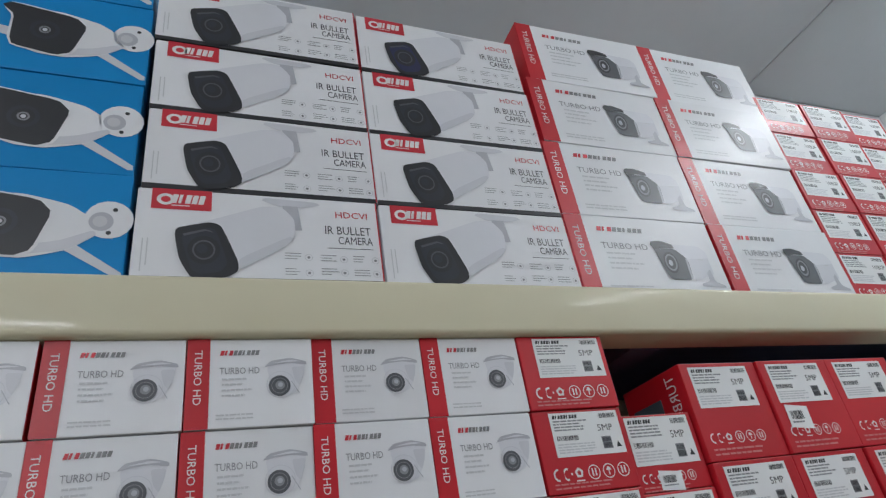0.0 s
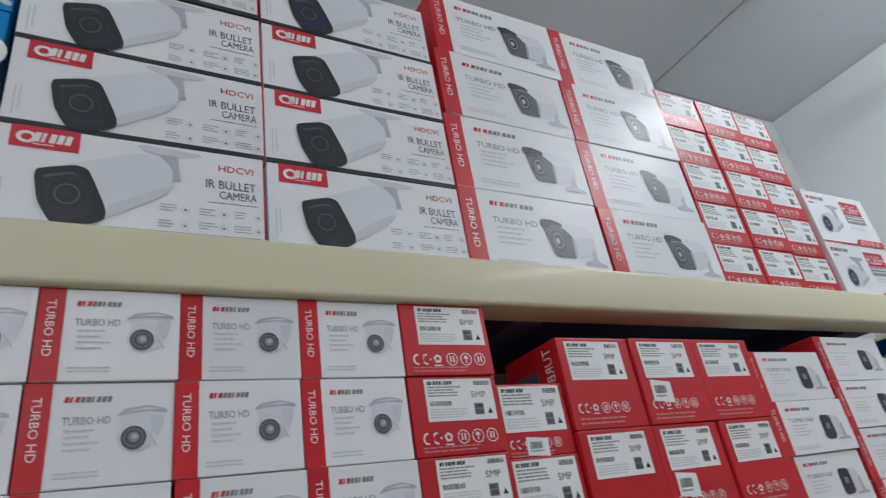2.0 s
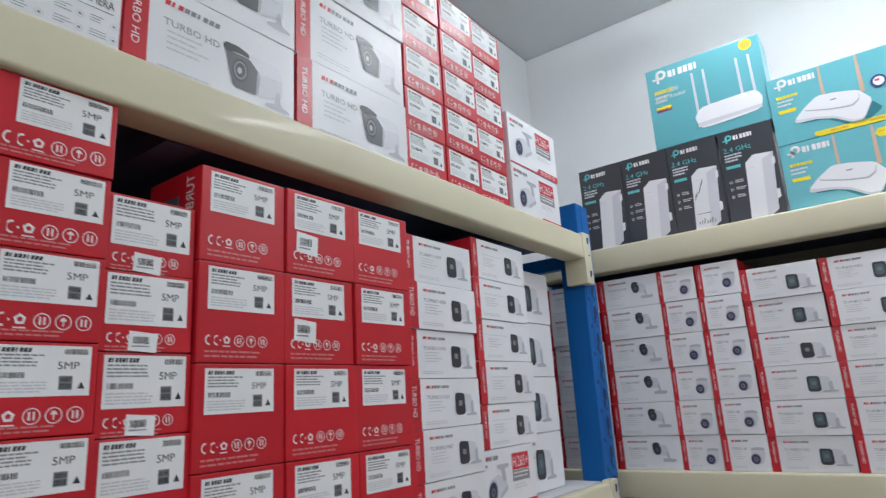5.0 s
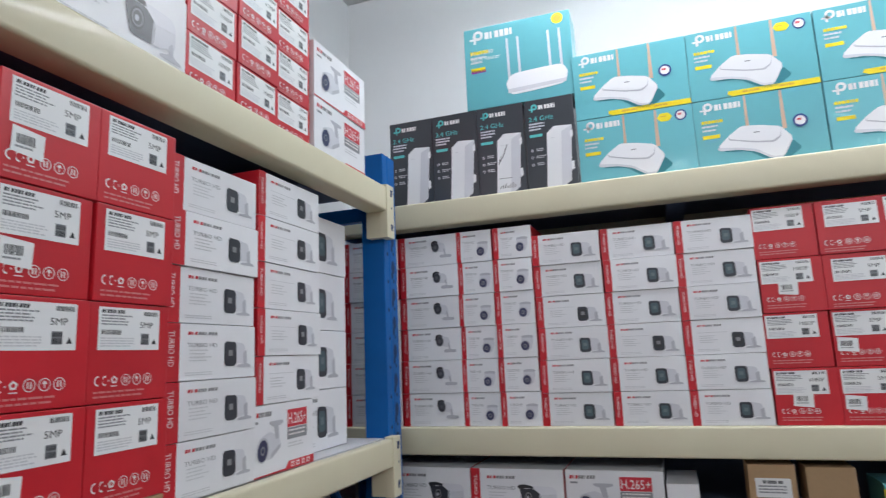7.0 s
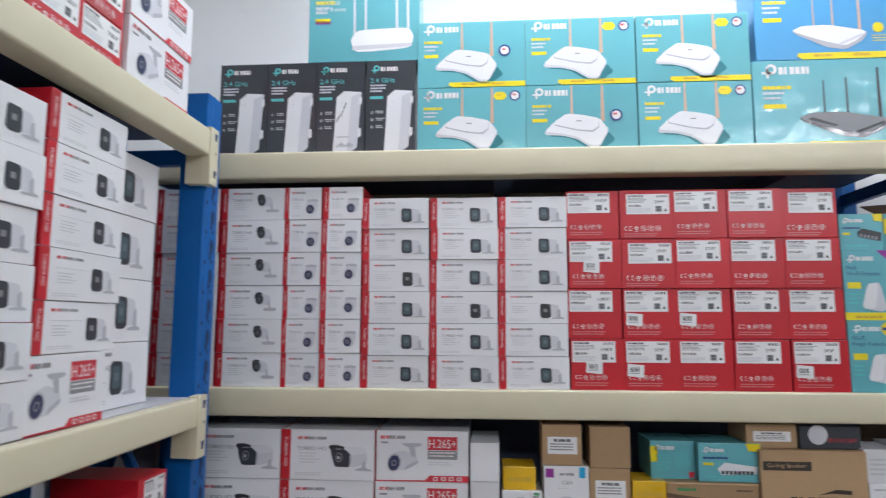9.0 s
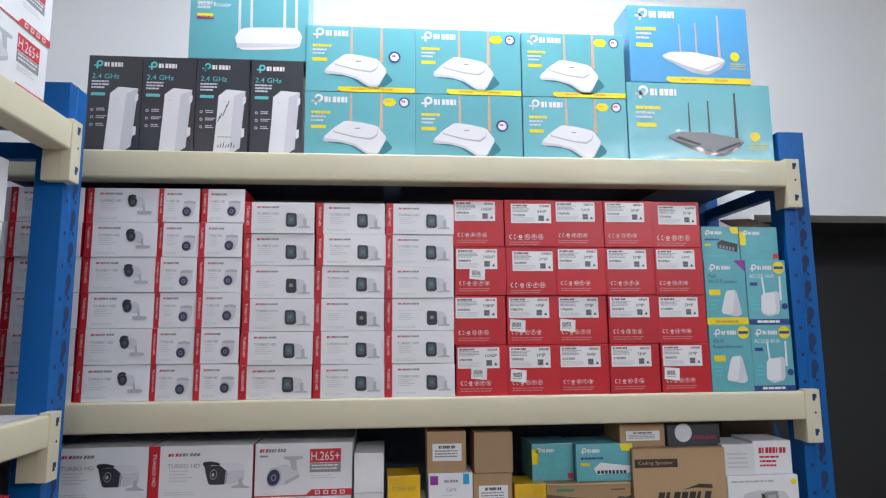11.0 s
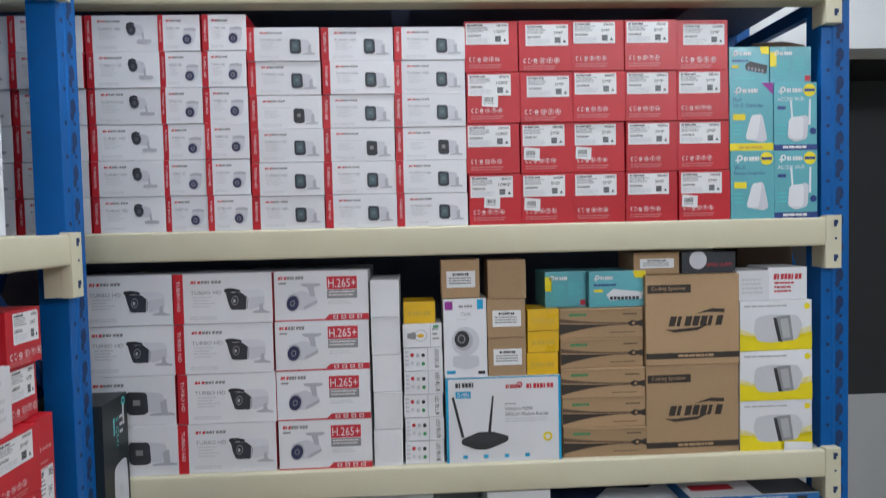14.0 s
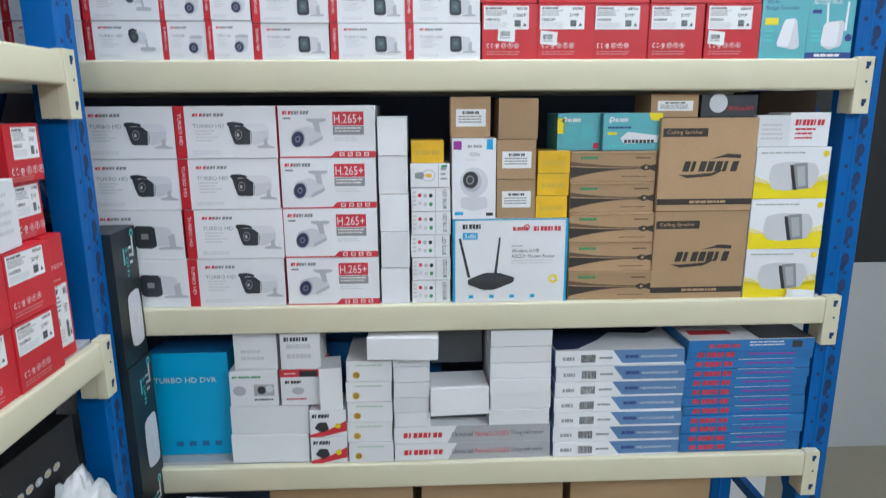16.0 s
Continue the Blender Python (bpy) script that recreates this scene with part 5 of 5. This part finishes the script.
COAL = paint("coal_card", (0.013, 0.020, 0.024), 0.42, vary=0.12)
CPE5 = Kind("antenna_box", .1040, .2713, .09, COAL, "black antenna carton standing in the corner gap", "antenna box", "corner antenna boxes", art_cpe5)
ACBOX = Kind("router_box", .256, .207, .09, TEAL, "large teal router carton lying on black cartons", "router box", "router boxes", art_router("ac"))
ROUTER = Kind("router_box", .2402, .154, .09, TEAL, "teal router carton in shrink wrap", "router box", "router boxes", art_router("white", 1))
ROUTER_2 = Kind("router_box", .2402, .154, .09, TEAL, "teal router carton with a round sticker", "router box", "router boxes", art_router("white", 2))
ROUTER_D = Kind("router_box", .345, .196, .09, TEAL, "wide teal carton picturing a black router", "router box", "router boxes", art_router("dark"))
ROUTER_B = Kind("router_box", 0.2910, 0.1900, .09, AZURE, "sky blue router carton on a teal one", "router box", "router boxes", art_router("blue"))
BUL = Kind("camera_box", .1435, .0722, .18, BANDED, "white tube camera carton with a red edge band", CB, "tube camera boxes", art_banded(tube_cam, 0.10, True, (0.56, 0.24, 0.34, 0.56)))
DOME = Kind("camera_box", 0.0830, 0.0722, .18, BANDED, "small white dome camera carton with red band", CB, "dome camera boxes", art_banded(ball_cam, 0.12, True, (0.58, 0.16, 0.32, 0.46), small=True))
DOME2 = Kind("camera_box", .0880, .0722, .18, BANDED, "small white dome camera carton with red band", CB, "dome camera boxes", art_banded(ball_cam, 0.14, True, (0.59, 0.18, 0.31, 0.46), small=True))
MINI = Kind("camera_box", .1455, .0678, .18, BANDED, "white mini camera carton with a red edge band", CB, "mini camera boxes", art_banded(mini_cam, 0.105, True, (0.59, 0.20, 0.33, 0.48), GREEN))
MINI2 = Kind("camera_box", .1455, .0678, .18, BANDED, "white mini camera carton picturing a dark camera", CB, "mini camera boxes", art_banded(mini_cam, 0.105, False, (0.60, 0.16, 0.32, 0.48), DARK))
EXT_Y = Kind("extender_box", 0.0945, 0.1435, .09, TEAL, "teal carton of a wireless range extender", "extender box", "extender boxes", art_ext(("Wi-Fi", "Range Extender"), None, False, LEMON))
EXT_V = Kind("extender_box", 0.0945, 0.1425, .09, TEAL, "teal carton of a mesh extender, violet corner", "extender box", "extender boxes", art_ext(("Mesh", "Wi-Fi Extender"), LEMON, False, VIOLET))
EXT_A = Kind("extender_box", 0.0945, 0.1430, .09, TEAL, "teal carton of an extender with two aerials", "extender box", "extender boxes", art_ext(("AC1200 Wi-Fi",), MARINE, True, LEMON))
SWITCH_S = Kind("switch_box", .088, .077, .09, TEAL, "small teal carton picturing a black switch", "switch box", "switch boxes", art_switch(5))
SWITCH_T = Kind("switch_box", .0905, .077, .10, TEAL, "small teal carton showing its printed side", "switch box", "switch boxes", art_switch(0))
SWITCH8 = Kind("switch_box", .123, .077, .10, TEAL, "small teal carton picturing a white switch", "switch box", "switch boxes", art_switch(8))
HKB3 = Kind("camera_box", .1990, .1030, .18, BANDED, "white bullet camera carton with a red edge band", CB, "red-banded camera boxes", art_banded(hood_bullet, 0.10, True, (0.51, 0.19, 0.46, 0.51)))
HKC = Kind("camera_box", .1990, .1030, .18, BANDED, "white camera carton picturing a square dark camera", CB, "red-banded camera boxes", art_banded(mini_cam, 0.10, True, (0.50, 0.22, 0.46, 0.50), DARK))
H265B = Kind("camera_box", 0.1925, 0.1030, .18, WHITE, "white camera carton with a red and grey badge", CB, "badge camera boxes", art_265)
PLAINS = Kind("carton_box", .0600, .0780, .15, PLAIN, "plain white carton without print", "box", "plain white boxes")
LED = Kind("bulb_box", 0.0815, 0.0493, .08, WHITE, "white carton of a light bulb", "bulb box", "bulb boxes", art_led)
BULB = Kind("bulb_box", .0815, .0493, .08, WHITE, "white bulb carton turned to its drawing", "bulb box", "bulb boxes", art_bulb)
YELS = Kind("adapter_box", .0670, .0465, .08, YELLOW, "small yellow carton with a gold mark", "box", "yellow boxes", art_yel)
ADSLBOX = Kind("modem_box", 0.2425, 0.1800, .09, WHITE, "white modem carton with blue edges", "modem box", "", art_adsl)
C6N = Kind("camera_box", .0910, .1660, .09, WHITE, "white upright carton picturing a round camera", CB, "", art_c6n)
PSK = Kind("connector_box", .0810, .0815, .09, KRAFT, "small brown carton with a white label", "box", "brown boxes", art_psk)
PSK_P = Kind("connector_box", .0810, .0815, .09, KRAFT, "small plain brown carton", "box", "brown boxes")
KBAR = Kind("bracket_box", 0.1785, 0.0635, .18, KRAFT, "flat brown carton with a dark drawing", "box", "flat brown boxes", art_kbar)
SPEAKER = Kind("speaker_box", 0.2025, 0.1920, .20, KRAFT, "large brown ceiling speaker carton", "speaker box", "speaker boxes", art_speaker)
KSMALL = Kind("carton_box", 0.1000, 0.0480, .10, KRAFT, "small brown carton lying on a speaker carton", "box", "brown boxes", art_psk)
SMOKE = Kind("alarm_box", .1200, .0460, .10, INK, "black smoke alarm carton with red lettering", "alarm box", "", art_smoke)
BELL = Kind("doorbell_box", 0.1590, 0.1078, .09, WHITE, "white and yellow door chime carton", "doorbell box", "doorbell boxes", art_bell)
PSW = Kind("carton_box", .0720, .0650, .09, PLAIN, "small white carton with grey print", "box", "small white boxes", art_lines(3, None, 0.2, 0.8))
PSW_R = Kind("carton_box", .0850, .0700, .09, WHITE, "small white carton with a red mark", "box", "small white boxes", art_lines(5, ROSE, 0.14, 0.62, 0.72, 0.17, ROSE, 3))
DVR = Kind("recorder_box", .1760, .2500, .26, [CYAN, CYAN, BLUE], "cyan recorder carton standing on edge", "recorder box", "", art_dvr)
WIDEP = Kind("carton_box", 0.1720, 0.0685, .18, PLAIN, "wide plain white carton", "box", "plain white boxes")
CAMW = Kind("camera_box", .1050, .0840, .09, WHITE, "white carton with grey camera pictures", CB, "", art_camw)
CAMR = Kind("camera_box", .0950, .0860, .09, [WHITE, ROSE, ROSE], "white carton with a red top print", CB, "", art_camr)
WHPS = Kind("carton_box", .0940, .0830, .09, PLAIN, "plain white carton with a small print", "box", "small white boxes", art_lines(6, None, 0.2, 0.62, rows=2))
WHPW = Kind("carton_box", .0870, .0830, .09, PLAIN, "white carton with a black mark", "box", "small white boxes", art_lines(8, DARK, 0.1, 0.78, 0.6, 0.11, None, 2))
ADAPT = Kind("adapter_box", .0815, .0640, .09, WHITE, "white and red adapter carton", "box", "adapter boxes", art_adapt)
LEAN = Kind("carton_box", .0500, .1000, .07, PLAIN, "narrow plain white carton set askew", "box", "plain white boxes")
GOLDB = Kind("carton_box", 0.1000, 0.0487, .15, PLAIN, "white carton with a round gold seal", "box", "gold seal boxes", art_gold)
TILTLONG = Kind("bracket_box", 0.3525, 0.0415, .20, WHITE, "long wall mount carton, grey and white", "bracket box", "long bracket boxes", art_tiltlong)
SMW = Kind("carton_box", 0.0800, 0.0360, .10, PLAIN, "small flat plain white carton", "box", "plain white boxes")
SMK = Kind("carton_box", .0820, .0260, .10, WHITE, "small flat white carton with signs", "box", "", art_lines(9, None, 0.2, 0.8, rows=2))
TOPW = Kind("carton_box", .1520, .0500, .09, PLAIN, "white carton lying askew on a stack", "box", "plain white boxes")
BLK_S = Kind("carton_box", .1290, .0300, .09, INK, "flat black carton below a white one", "box", "black boxes")
MIDW = Kind("carton_box", 0.1310, 0.0660, .09, PLAIN, "white carton between two stacks", "box", "plain white boxes")
BLK_B = Kind("carton_box", .1200, .1000, .10, INK, "black carton at the back of the shelf", "box", "black boxes")
LONGW = Kind("carton_box", 0.1355, 0.0372, .16, PLAIN, "flat plain white carton", "box", "plain white boxes")
RACKB = Kind("bracket_box", 0.2910, 0.0365, .25, [WHITE, SLATE, WHITE], "white and blue wall shelf carton", "bracket box", "shelf rack boxes", art_rack)
RACKT = Kind("bracket_box", 0.2910, 0.0365, .25, [WHITE, SLATE, WHITE], "white and blue wall shelf carton, navy lid", "bracket box", "shelf rack boxes", art_rackt)
TILTB = Kind("bracket_box", 0.2850, 0.0228, .24, [BLUE, BLUE, BLUE], "flat blue bracket carton with a red mark", "bracket box", "blue bracket boxes", art_tiltb)
TILTT = Kind("bracket_box", 0.2860, 0.0265, .25, [BLUE, BLUE, WHITE], "flat blue bracket carton with a printed lid", "bracket box", "blue bracket boxes", art_tiltt)
PADW = Kind("carton_box", .0942, .0200, .17, KRAFT, "flat brown carton under a stack", "box", "flat brown boxes")
PADR = Kind("carton_box", .0835, .0165, .17, KRAFT, "flat brown carton under a stack", "box", "flat brown boxes")
PADX = Kind("carton_box", 0.1040, 0.0210, .19, KRAFT, "flat brown carton under a stack", "box", "flat brown boxes")
WHITEUP = Kind("carton_box", .0850, .1000, .07, PLAIN, "white carton with a data label, set askew", "box", "small white boxes", art_lines(12, None, 0.2, 0.9, rows=5))
REDTALL = Kind("camera_box", .0550, .2090, .10, RED, "red carton standing on end with a label", CB, "red camera boxes", art_red("5MP", (0.10, 0.10, 0.90, 0.60), None, 9, 0.75, 0.028))
BLACKBIG = Kind("carton_box", .2600, .2600, .16, JET, "large black carton with a metallic print", "box", "black boxes", art_black)
REDSLIM = Kind("camera_box", .0850, .0880, .15, RED, "red camera carton with a white data label", CB, "red camera boxes", art_red("5MP", (0.2, 0.4, 0.92, 0.94), None, 11, 0.2, 0.12))
FLOORK = Kind("storage_carton", .3400, .2200, .30, KRAFT, "large brown carton on the floor under the rack", "box", "floor cartons", art_psk)
REDFRONT = Kind("camera_box", .0950, .0700, .10, [WHITE, ROSE, WHITE], "white and red carton on a brown carton", CB, "", art_camr)
TOWER = Kind("storage_carton", .1400, .2100, .12, KRAFT, "brown carton on the floor before the rack", "box", "floor cartons")
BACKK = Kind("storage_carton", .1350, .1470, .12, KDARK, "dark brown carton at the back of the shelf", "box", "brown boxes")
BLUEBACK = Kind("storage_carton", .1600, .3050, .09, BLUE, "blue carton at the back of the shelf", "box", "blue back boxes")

# ---------------------------------------------------------------- first rack, top shelf
LB = L1 - 0.009  # the boards of the second rack's top shelf lie below the lip of its beam
LA = L1A - 0.006
for u in (-0.2125, -0.0515):
    stack(BLUEBOX, on_a, u, LA, 4, 0.001)
stack(LONGCAM, on_a, 0.1130, LA + 0.003, 4)
stack([LONGCAM, LONGCAM, LONGCAM, LONGCAM_N], on_a, 0.3265, LA + 0.003, 4)
# the two banded stacks lean towards the corner
for u, lean in ((0.5415, (0.0, 0.001, 0.005, 0.013)), (0.7495, (0.001, 0.0, 0.002, 0.011))):
    for k, du in enumerate(lean):
        HKB.make(on_a(u + du, LA - 0.004 + k * HKB.dims[1], 0.001 + 0.001 * (k % 2), JIT.uniform(-0.4, 0.4)))
for u, b in ((0.9570, 0.0), (1.0545, 0.0), (1.1530, 0.004)):
    stack(SMALLRED, on_a, u, LA, 5, b)
stack(H265S, on_a, 1.2590, LA, 2, 0.002)
# first rack, second shelf
for u in (-0.1315, -0.035, 0.0615, 0.1575, 0.2540, 0.3510):
    stack([PADW] + [TURRET] * 6, on_a, u, L2, 7)
stack([PADW] + [REDWIDE] * 6, on_a, 0.4475, L2, 7)
stack([PADR] + [REDLOW] * 5, on_a, 0.5435, L2, 6, 0.006, 0.004, 1.0)
for k, u in enumerate((0.630, 0.7355, 0.841)):
    stack([PADX] + ([REDA, REDA, REDA, REDA_S] if k == 0 else [REDA] * 4 if k == 2 else [REDA_T, REDA, REDA_T, REDA_T]), on_a, u, L2, 5, 0.002)
stack(WHA, on_a, 0.948, L2, 6, 0.012)
H265L.make(on_a(1.1045, L2, 0.014))
stack([WHB], on_a, 1.1205, L2 + 0.097, 5, 0.012)
stack(WHC, on_a, 1.294, L2, 4, 0.06)
# first rack, third shelf
for u in (0.74, 0.86):
    stack(REDBOX, on_a, u, L3, 3, 0.03)
stack([REDBOX, REDBOX_T], on_a, 0.98, L3, 2, 0.02)
stack(REDBOX, on_a, 1.09, L3, 2, 0.0)
stack([REDBOX, REDBOX_T], on_a, 1.203, L3, 2, 0.0)
stack(REDBOX, on_a, 1.3135, L3, 2, 0.0)
WHITEUP.make(on_a(1.293, L3 + 0.209, 0.0, 6))
stack(REDSLIM, on_a, 1.388, L3 + 0.209, 2, 0.02, 0.006, 2)
stack(REDSLIM, on_a, 1.20, L3 + 0.209, 2, 0.03, 0.006, 2)
REDTALL.make(on_a(1.428, L3, 0.014, -2))
# first rack, fourth shelf
BLACKBIG.make(on_a(1.215, L4, 0.05, -4))
BLACKBIG.make(on_a(0.92, L4, 0.04, 3))
# ---------------------------------------------------------------- second rack, top shelf
for u in (-0.249, -0.137, -0.025, 0.0905):
    (CPE_N if u == -0.025 else CPE).make(on_b(u, LB, 0.011))
z = LB + CPE.dims[1]
ACBOX.make(on_b(-0.046, z, 0.012, 0.5))
for u in (0.2060, 0.4465, 0.6885):
    stack([ROUTER, ROUTER_2] if u < 0.3 else [ROUTER_2, ROUTER] if u < 0.5 else ROUTER, on_b, u, LB, 2, 0.0105, 0.0006, 0.2)
ROUTER_D.make(on_b(0.9305, LB, 0.011))
ROUTER_B.make(on_b(0.9425, LB + ROUTER_D.dims[1], 0.011))
# second rack, second shelf
for u in (-0.52, -0.375, -0.2275):
    stack(BUL, on_b, u, L2, 6)
stack(DOME, on_b, -0.0835, L2, 6)
stack(DOME2, on_b, 0.0005, L2, 6, -0.002)
for u in (0.0900, 0.2370, 0.3830):
    stack([MINI, MINI, MINI2, MINI] if u > 0.1 else [MINI, MINI, MINI, MINI2], on_b, u, L2, 6)
for u, col in ((0.5290, [REDBOX_PT, REDBOX_P, REDBOX_PT, REDBOX_P]), (0.6395, [REDBOX_T, REDBOX_T, REDBOX_M, REDBOX_M]), (0.7500, [REDBOX, REDBOX_T, REDBOX, REDBOX]),
               (0.8605, [REDBOX]), (0.9710, [REDBOX_T, REDBOX, REDBOX, REDBOX_M])):
    stack(col, on_b, u, L2, 4, 0.0, 0.003, 0.8)
stack([EXT_Y, EXT_V], on_b, 1.0825, L2, 2)
stack([EXT_A, EXT_A], on_b, 1.1775, L2, 2)
SWITCH_S.make(on_b(1.086, L2 + 0.286, 0.01))
SWITCH_T.make(on_b(1.176, L2 + 0.286, 0.012))
# second rack, third shelf
stack([HKC, HKC, HKB3, HKB3], on_b, -0.277, L3, 4)
stack(HKB3, on_b, -0.076, L3, 4)
stack(H265B, on_b, 0.1255, L3, 4)
stack(PLAINS, on_b, 0.3225, L3, 5)
z = stack([LED] * 5 + [BULB], on_b, 0.3865, L3, 6, 0.003)
YELS.make(on_b(0.3890, z, 0.006, 1))
ADSLBOX.make(on_b(0.4730, L3, 0.0))
z = L3 + ADSLBOX.dims[1]
C6N.make(on_b(0.4715, z, 0.003))
PSK.make(on_b(0.469, z + C6N.dims[1], 0.006, -1))
stack([PSK, PSK, PSK_P], on_b, 0.5645, z, 3, 0.004)
stack(YELS, on_b, 0.6470, z, 3, 0.004)
z = stack(KBAR, on_b, 0.7185, L3, 5, 0.003, 0.005, 1.4)
SWITCH_T.make(on_b(0.692, z, 0.03, 1))
SWITCH8.make(on_b(0.7830, z, 0.015, -1))
z = stack(SPEAKER, on_b, 0.8990, L3, 2, 0.0)
KSMALL.make(on_b(0.881, z, 0.02))
SMOKE.make(on_b(0.984, z, 0.015, 2))
z = stack(BELL, on_b, 1.1035, L3, 3, 0.0)
PSW.make(on_b(1.098, z, 0.005))
PSW_R.make(on_b(1.171, z, 0.012, -2))
# second rack, fourth shelf
DVR.make(on_b(-0.205, L4, 0.05, 0.5))
z = stack(WIDEP, on_b, -0.0205, L4, 2, 0.01)
CAMW.make(on_b(-0.016, z, 0.01))
CAMR.make(on_b(0.094, z, 0.012))
WHPS.make(on_b(-0.004, z + 0.084, 0.02))
WHPW.make(on_b(0.0985, z + 0.086, 0.01))
z = stack(ADAPT, on_b, 0.1535, L4, 2, 0.0)
LEAN.make(on_b(0.181, z, -0.004, 8))
stack(GOLDB, on_b, 0.2385, L4, 5, 0.0)
z = stack(TILTLONG, on_b, 0.3415, L4, 2, 0.0)
z2 = stack(SMW, on_b, 0.3415, z, 4, 0.0)
SMK.make(on_b(0.341, z2, 0.004))
TOPW.make(on_b(0.288, z2 + SMK.dims[1], -0.02, -3))
BLK_S.make(on_b(0.4225, z, 0.04))
MIDW.make(on_b(0.4225, z + BLK_S.dims[1], -0.01, 3))
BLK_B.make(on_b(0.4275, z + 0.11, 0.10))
stack(LONGW, on_b, 0.5550, z, 6, 0.0)
z = stack(RACKB, on_b, 0.6990, L4, 6, 0.0)
RACKT.make(on_b(0.6985, z, 0.004, 0.4))
z = stack(TILTB, on_b, 0.9930, L4, 11, 0.004, 0.004)
TILTT.make(on_b(0.9915, z, -0.004, 0.5))
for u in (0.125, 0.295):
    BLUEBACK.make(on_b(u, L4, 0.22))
# corner between the racks
for k in range(4):
    CPE5.make(pose(-0.166 - 0.003 * (k % 2), 1.6055, k * 0.2713, 0, 0, 90 + 0.8 * (k % 2)))
# under the second rack
for k, u in enumerate((0.02, 0.38, 0.74)):
    FLOORK.make(on_b(u, 0.0, 0.05 + 0.02 * (k % 2), 1.5 * k - 1))
    FLOORK.make(on_b(u + 0.02, 0.22, 0.06, -1.5))
z = stack(TOWER, on_b, -0.135, 0.0, 2, -0.15)
REDFRONT.make(on_b(-0.120, z, -0.145, -6))
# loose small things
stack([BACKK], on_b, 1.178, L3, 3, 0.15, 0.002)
bm = bmesh.new()
for c in (((0, 0, 0), (0.09, 0.0, 0.004), (0.085, 0.07, 0.032), (0.01, 0.07, 0.028)),):
    lo = [bm.verts.new(p) for p in c]
    hi = [bm.verts.new((p[0], p[1], p[2] + 0.003)) for p in c]
    bm.faces.new(lo[::-1]), bm.faces.new(hi)
    for i in range(4):
        bm.faces.new((lo[i], lo[(i + 1) % 4], hi[(i + 1) % 4], hi[i]))
flap = part("cardboard_flap", bm, KDARK)
flap.matrix_world = on_b(1.174, L2 + 0.286 + 0.0775, 0.03)
tagged(flap, "torn dark cardboard flap on a teal carton", "cardboard")


def leaflet(m, w, h, mat, label, marks=0):
    """A thin curled sheet."""
    bm = bmesh.new()
    n = 8
    for s in (0, 0.0004):
        rows = [[bm.verts.new((w * i / n, s + 0.003 * math.sin(3 * i / n), z)) for z in (0, h)] for i in range(n + 1)]
        for i in range(n):
            bm.faces.new((rows[i][0], rows[i + 1][0], rows[i + 1][1], rows[i][1]))
    ob = part("paper_slip", bm, mat)
    ob.matrix_world = m
    return tagged(ob, label, "paper")


leaflet(on_b(1.195, L3, -0.006) @ pose(0, 0, 0, 0, 4, 0), 0.062, 0.020, LABEL, "small white paper slip against a yellow carton")

# price card hung on the first rack
card = empty("price_card", on_a(0.262, 1.585, -0.008, 0))
block("card", 0, -0.002, 0, 0.066, 0, 0.078, LABEL, card, 0.0006)
Art(0.066, 0.078).rect(0.12, 0.12, 0.80, 0.80, MARINE, 14).rect(0.22, 0.22, 0.70, 0.70, LABEL, 15).bars(0.28, 0.3, 0.36, 0.34, 3, MARINE, 16, 3).done("print", card, "navy square print")
tagged(card, "white price card with navy print on dome cartons", "card")

# film bag and cable
bm = bmesh.new()
bmesh.ops.create_icosphere(bm, subdivisions=4, radius=1)
for v in bm.verts:
    p = v.co.copy()
    q = 1 + 0.30 * noise.noise(p * 2.3) + 0.22 * noise.noise(p * 6.1)
    v.co = Vector((p.x * 0.075 * q, p.y * 0.038 * q, max(p.z * (q if p.z > 0 else 1), -0.75) * 0.10))
for f in bm.faces:
    f.smooth = True
bag = part("plastic_bag", bm, BAG)
bag.matrix_world = on_a(1.40, L4 + 0.075, 0.0)
tagged(bag, "crumpled white plastic bag before black cartons", "bag")

cu = bpy.data.curves.new("network_cable", "CURVE")
cu.dimensions, cu.bevel_depth, cu.bevel_resolution = "3D", 0.003, 2
sp = cu.splines.new("NURBS")
n = 60
sp.points.add(n - 1)
for i in range(n):
    a = 2 * math.pi * i / 20
    sp.points[i].co = (0.075 * math.cos(a) * (1 + 0.05 * math.sin(i)), 0.06 * math.sin(a), 0.004 + 0.004 * (i // 20), 1)
cu.materials.append(CABLE)
coil = new("network_cable", cu)
coil.matrix_world = on_b(0.27, 0.445, 0.12)
tagged(coil, "coil of blue network cable on brown cartons", "cable")
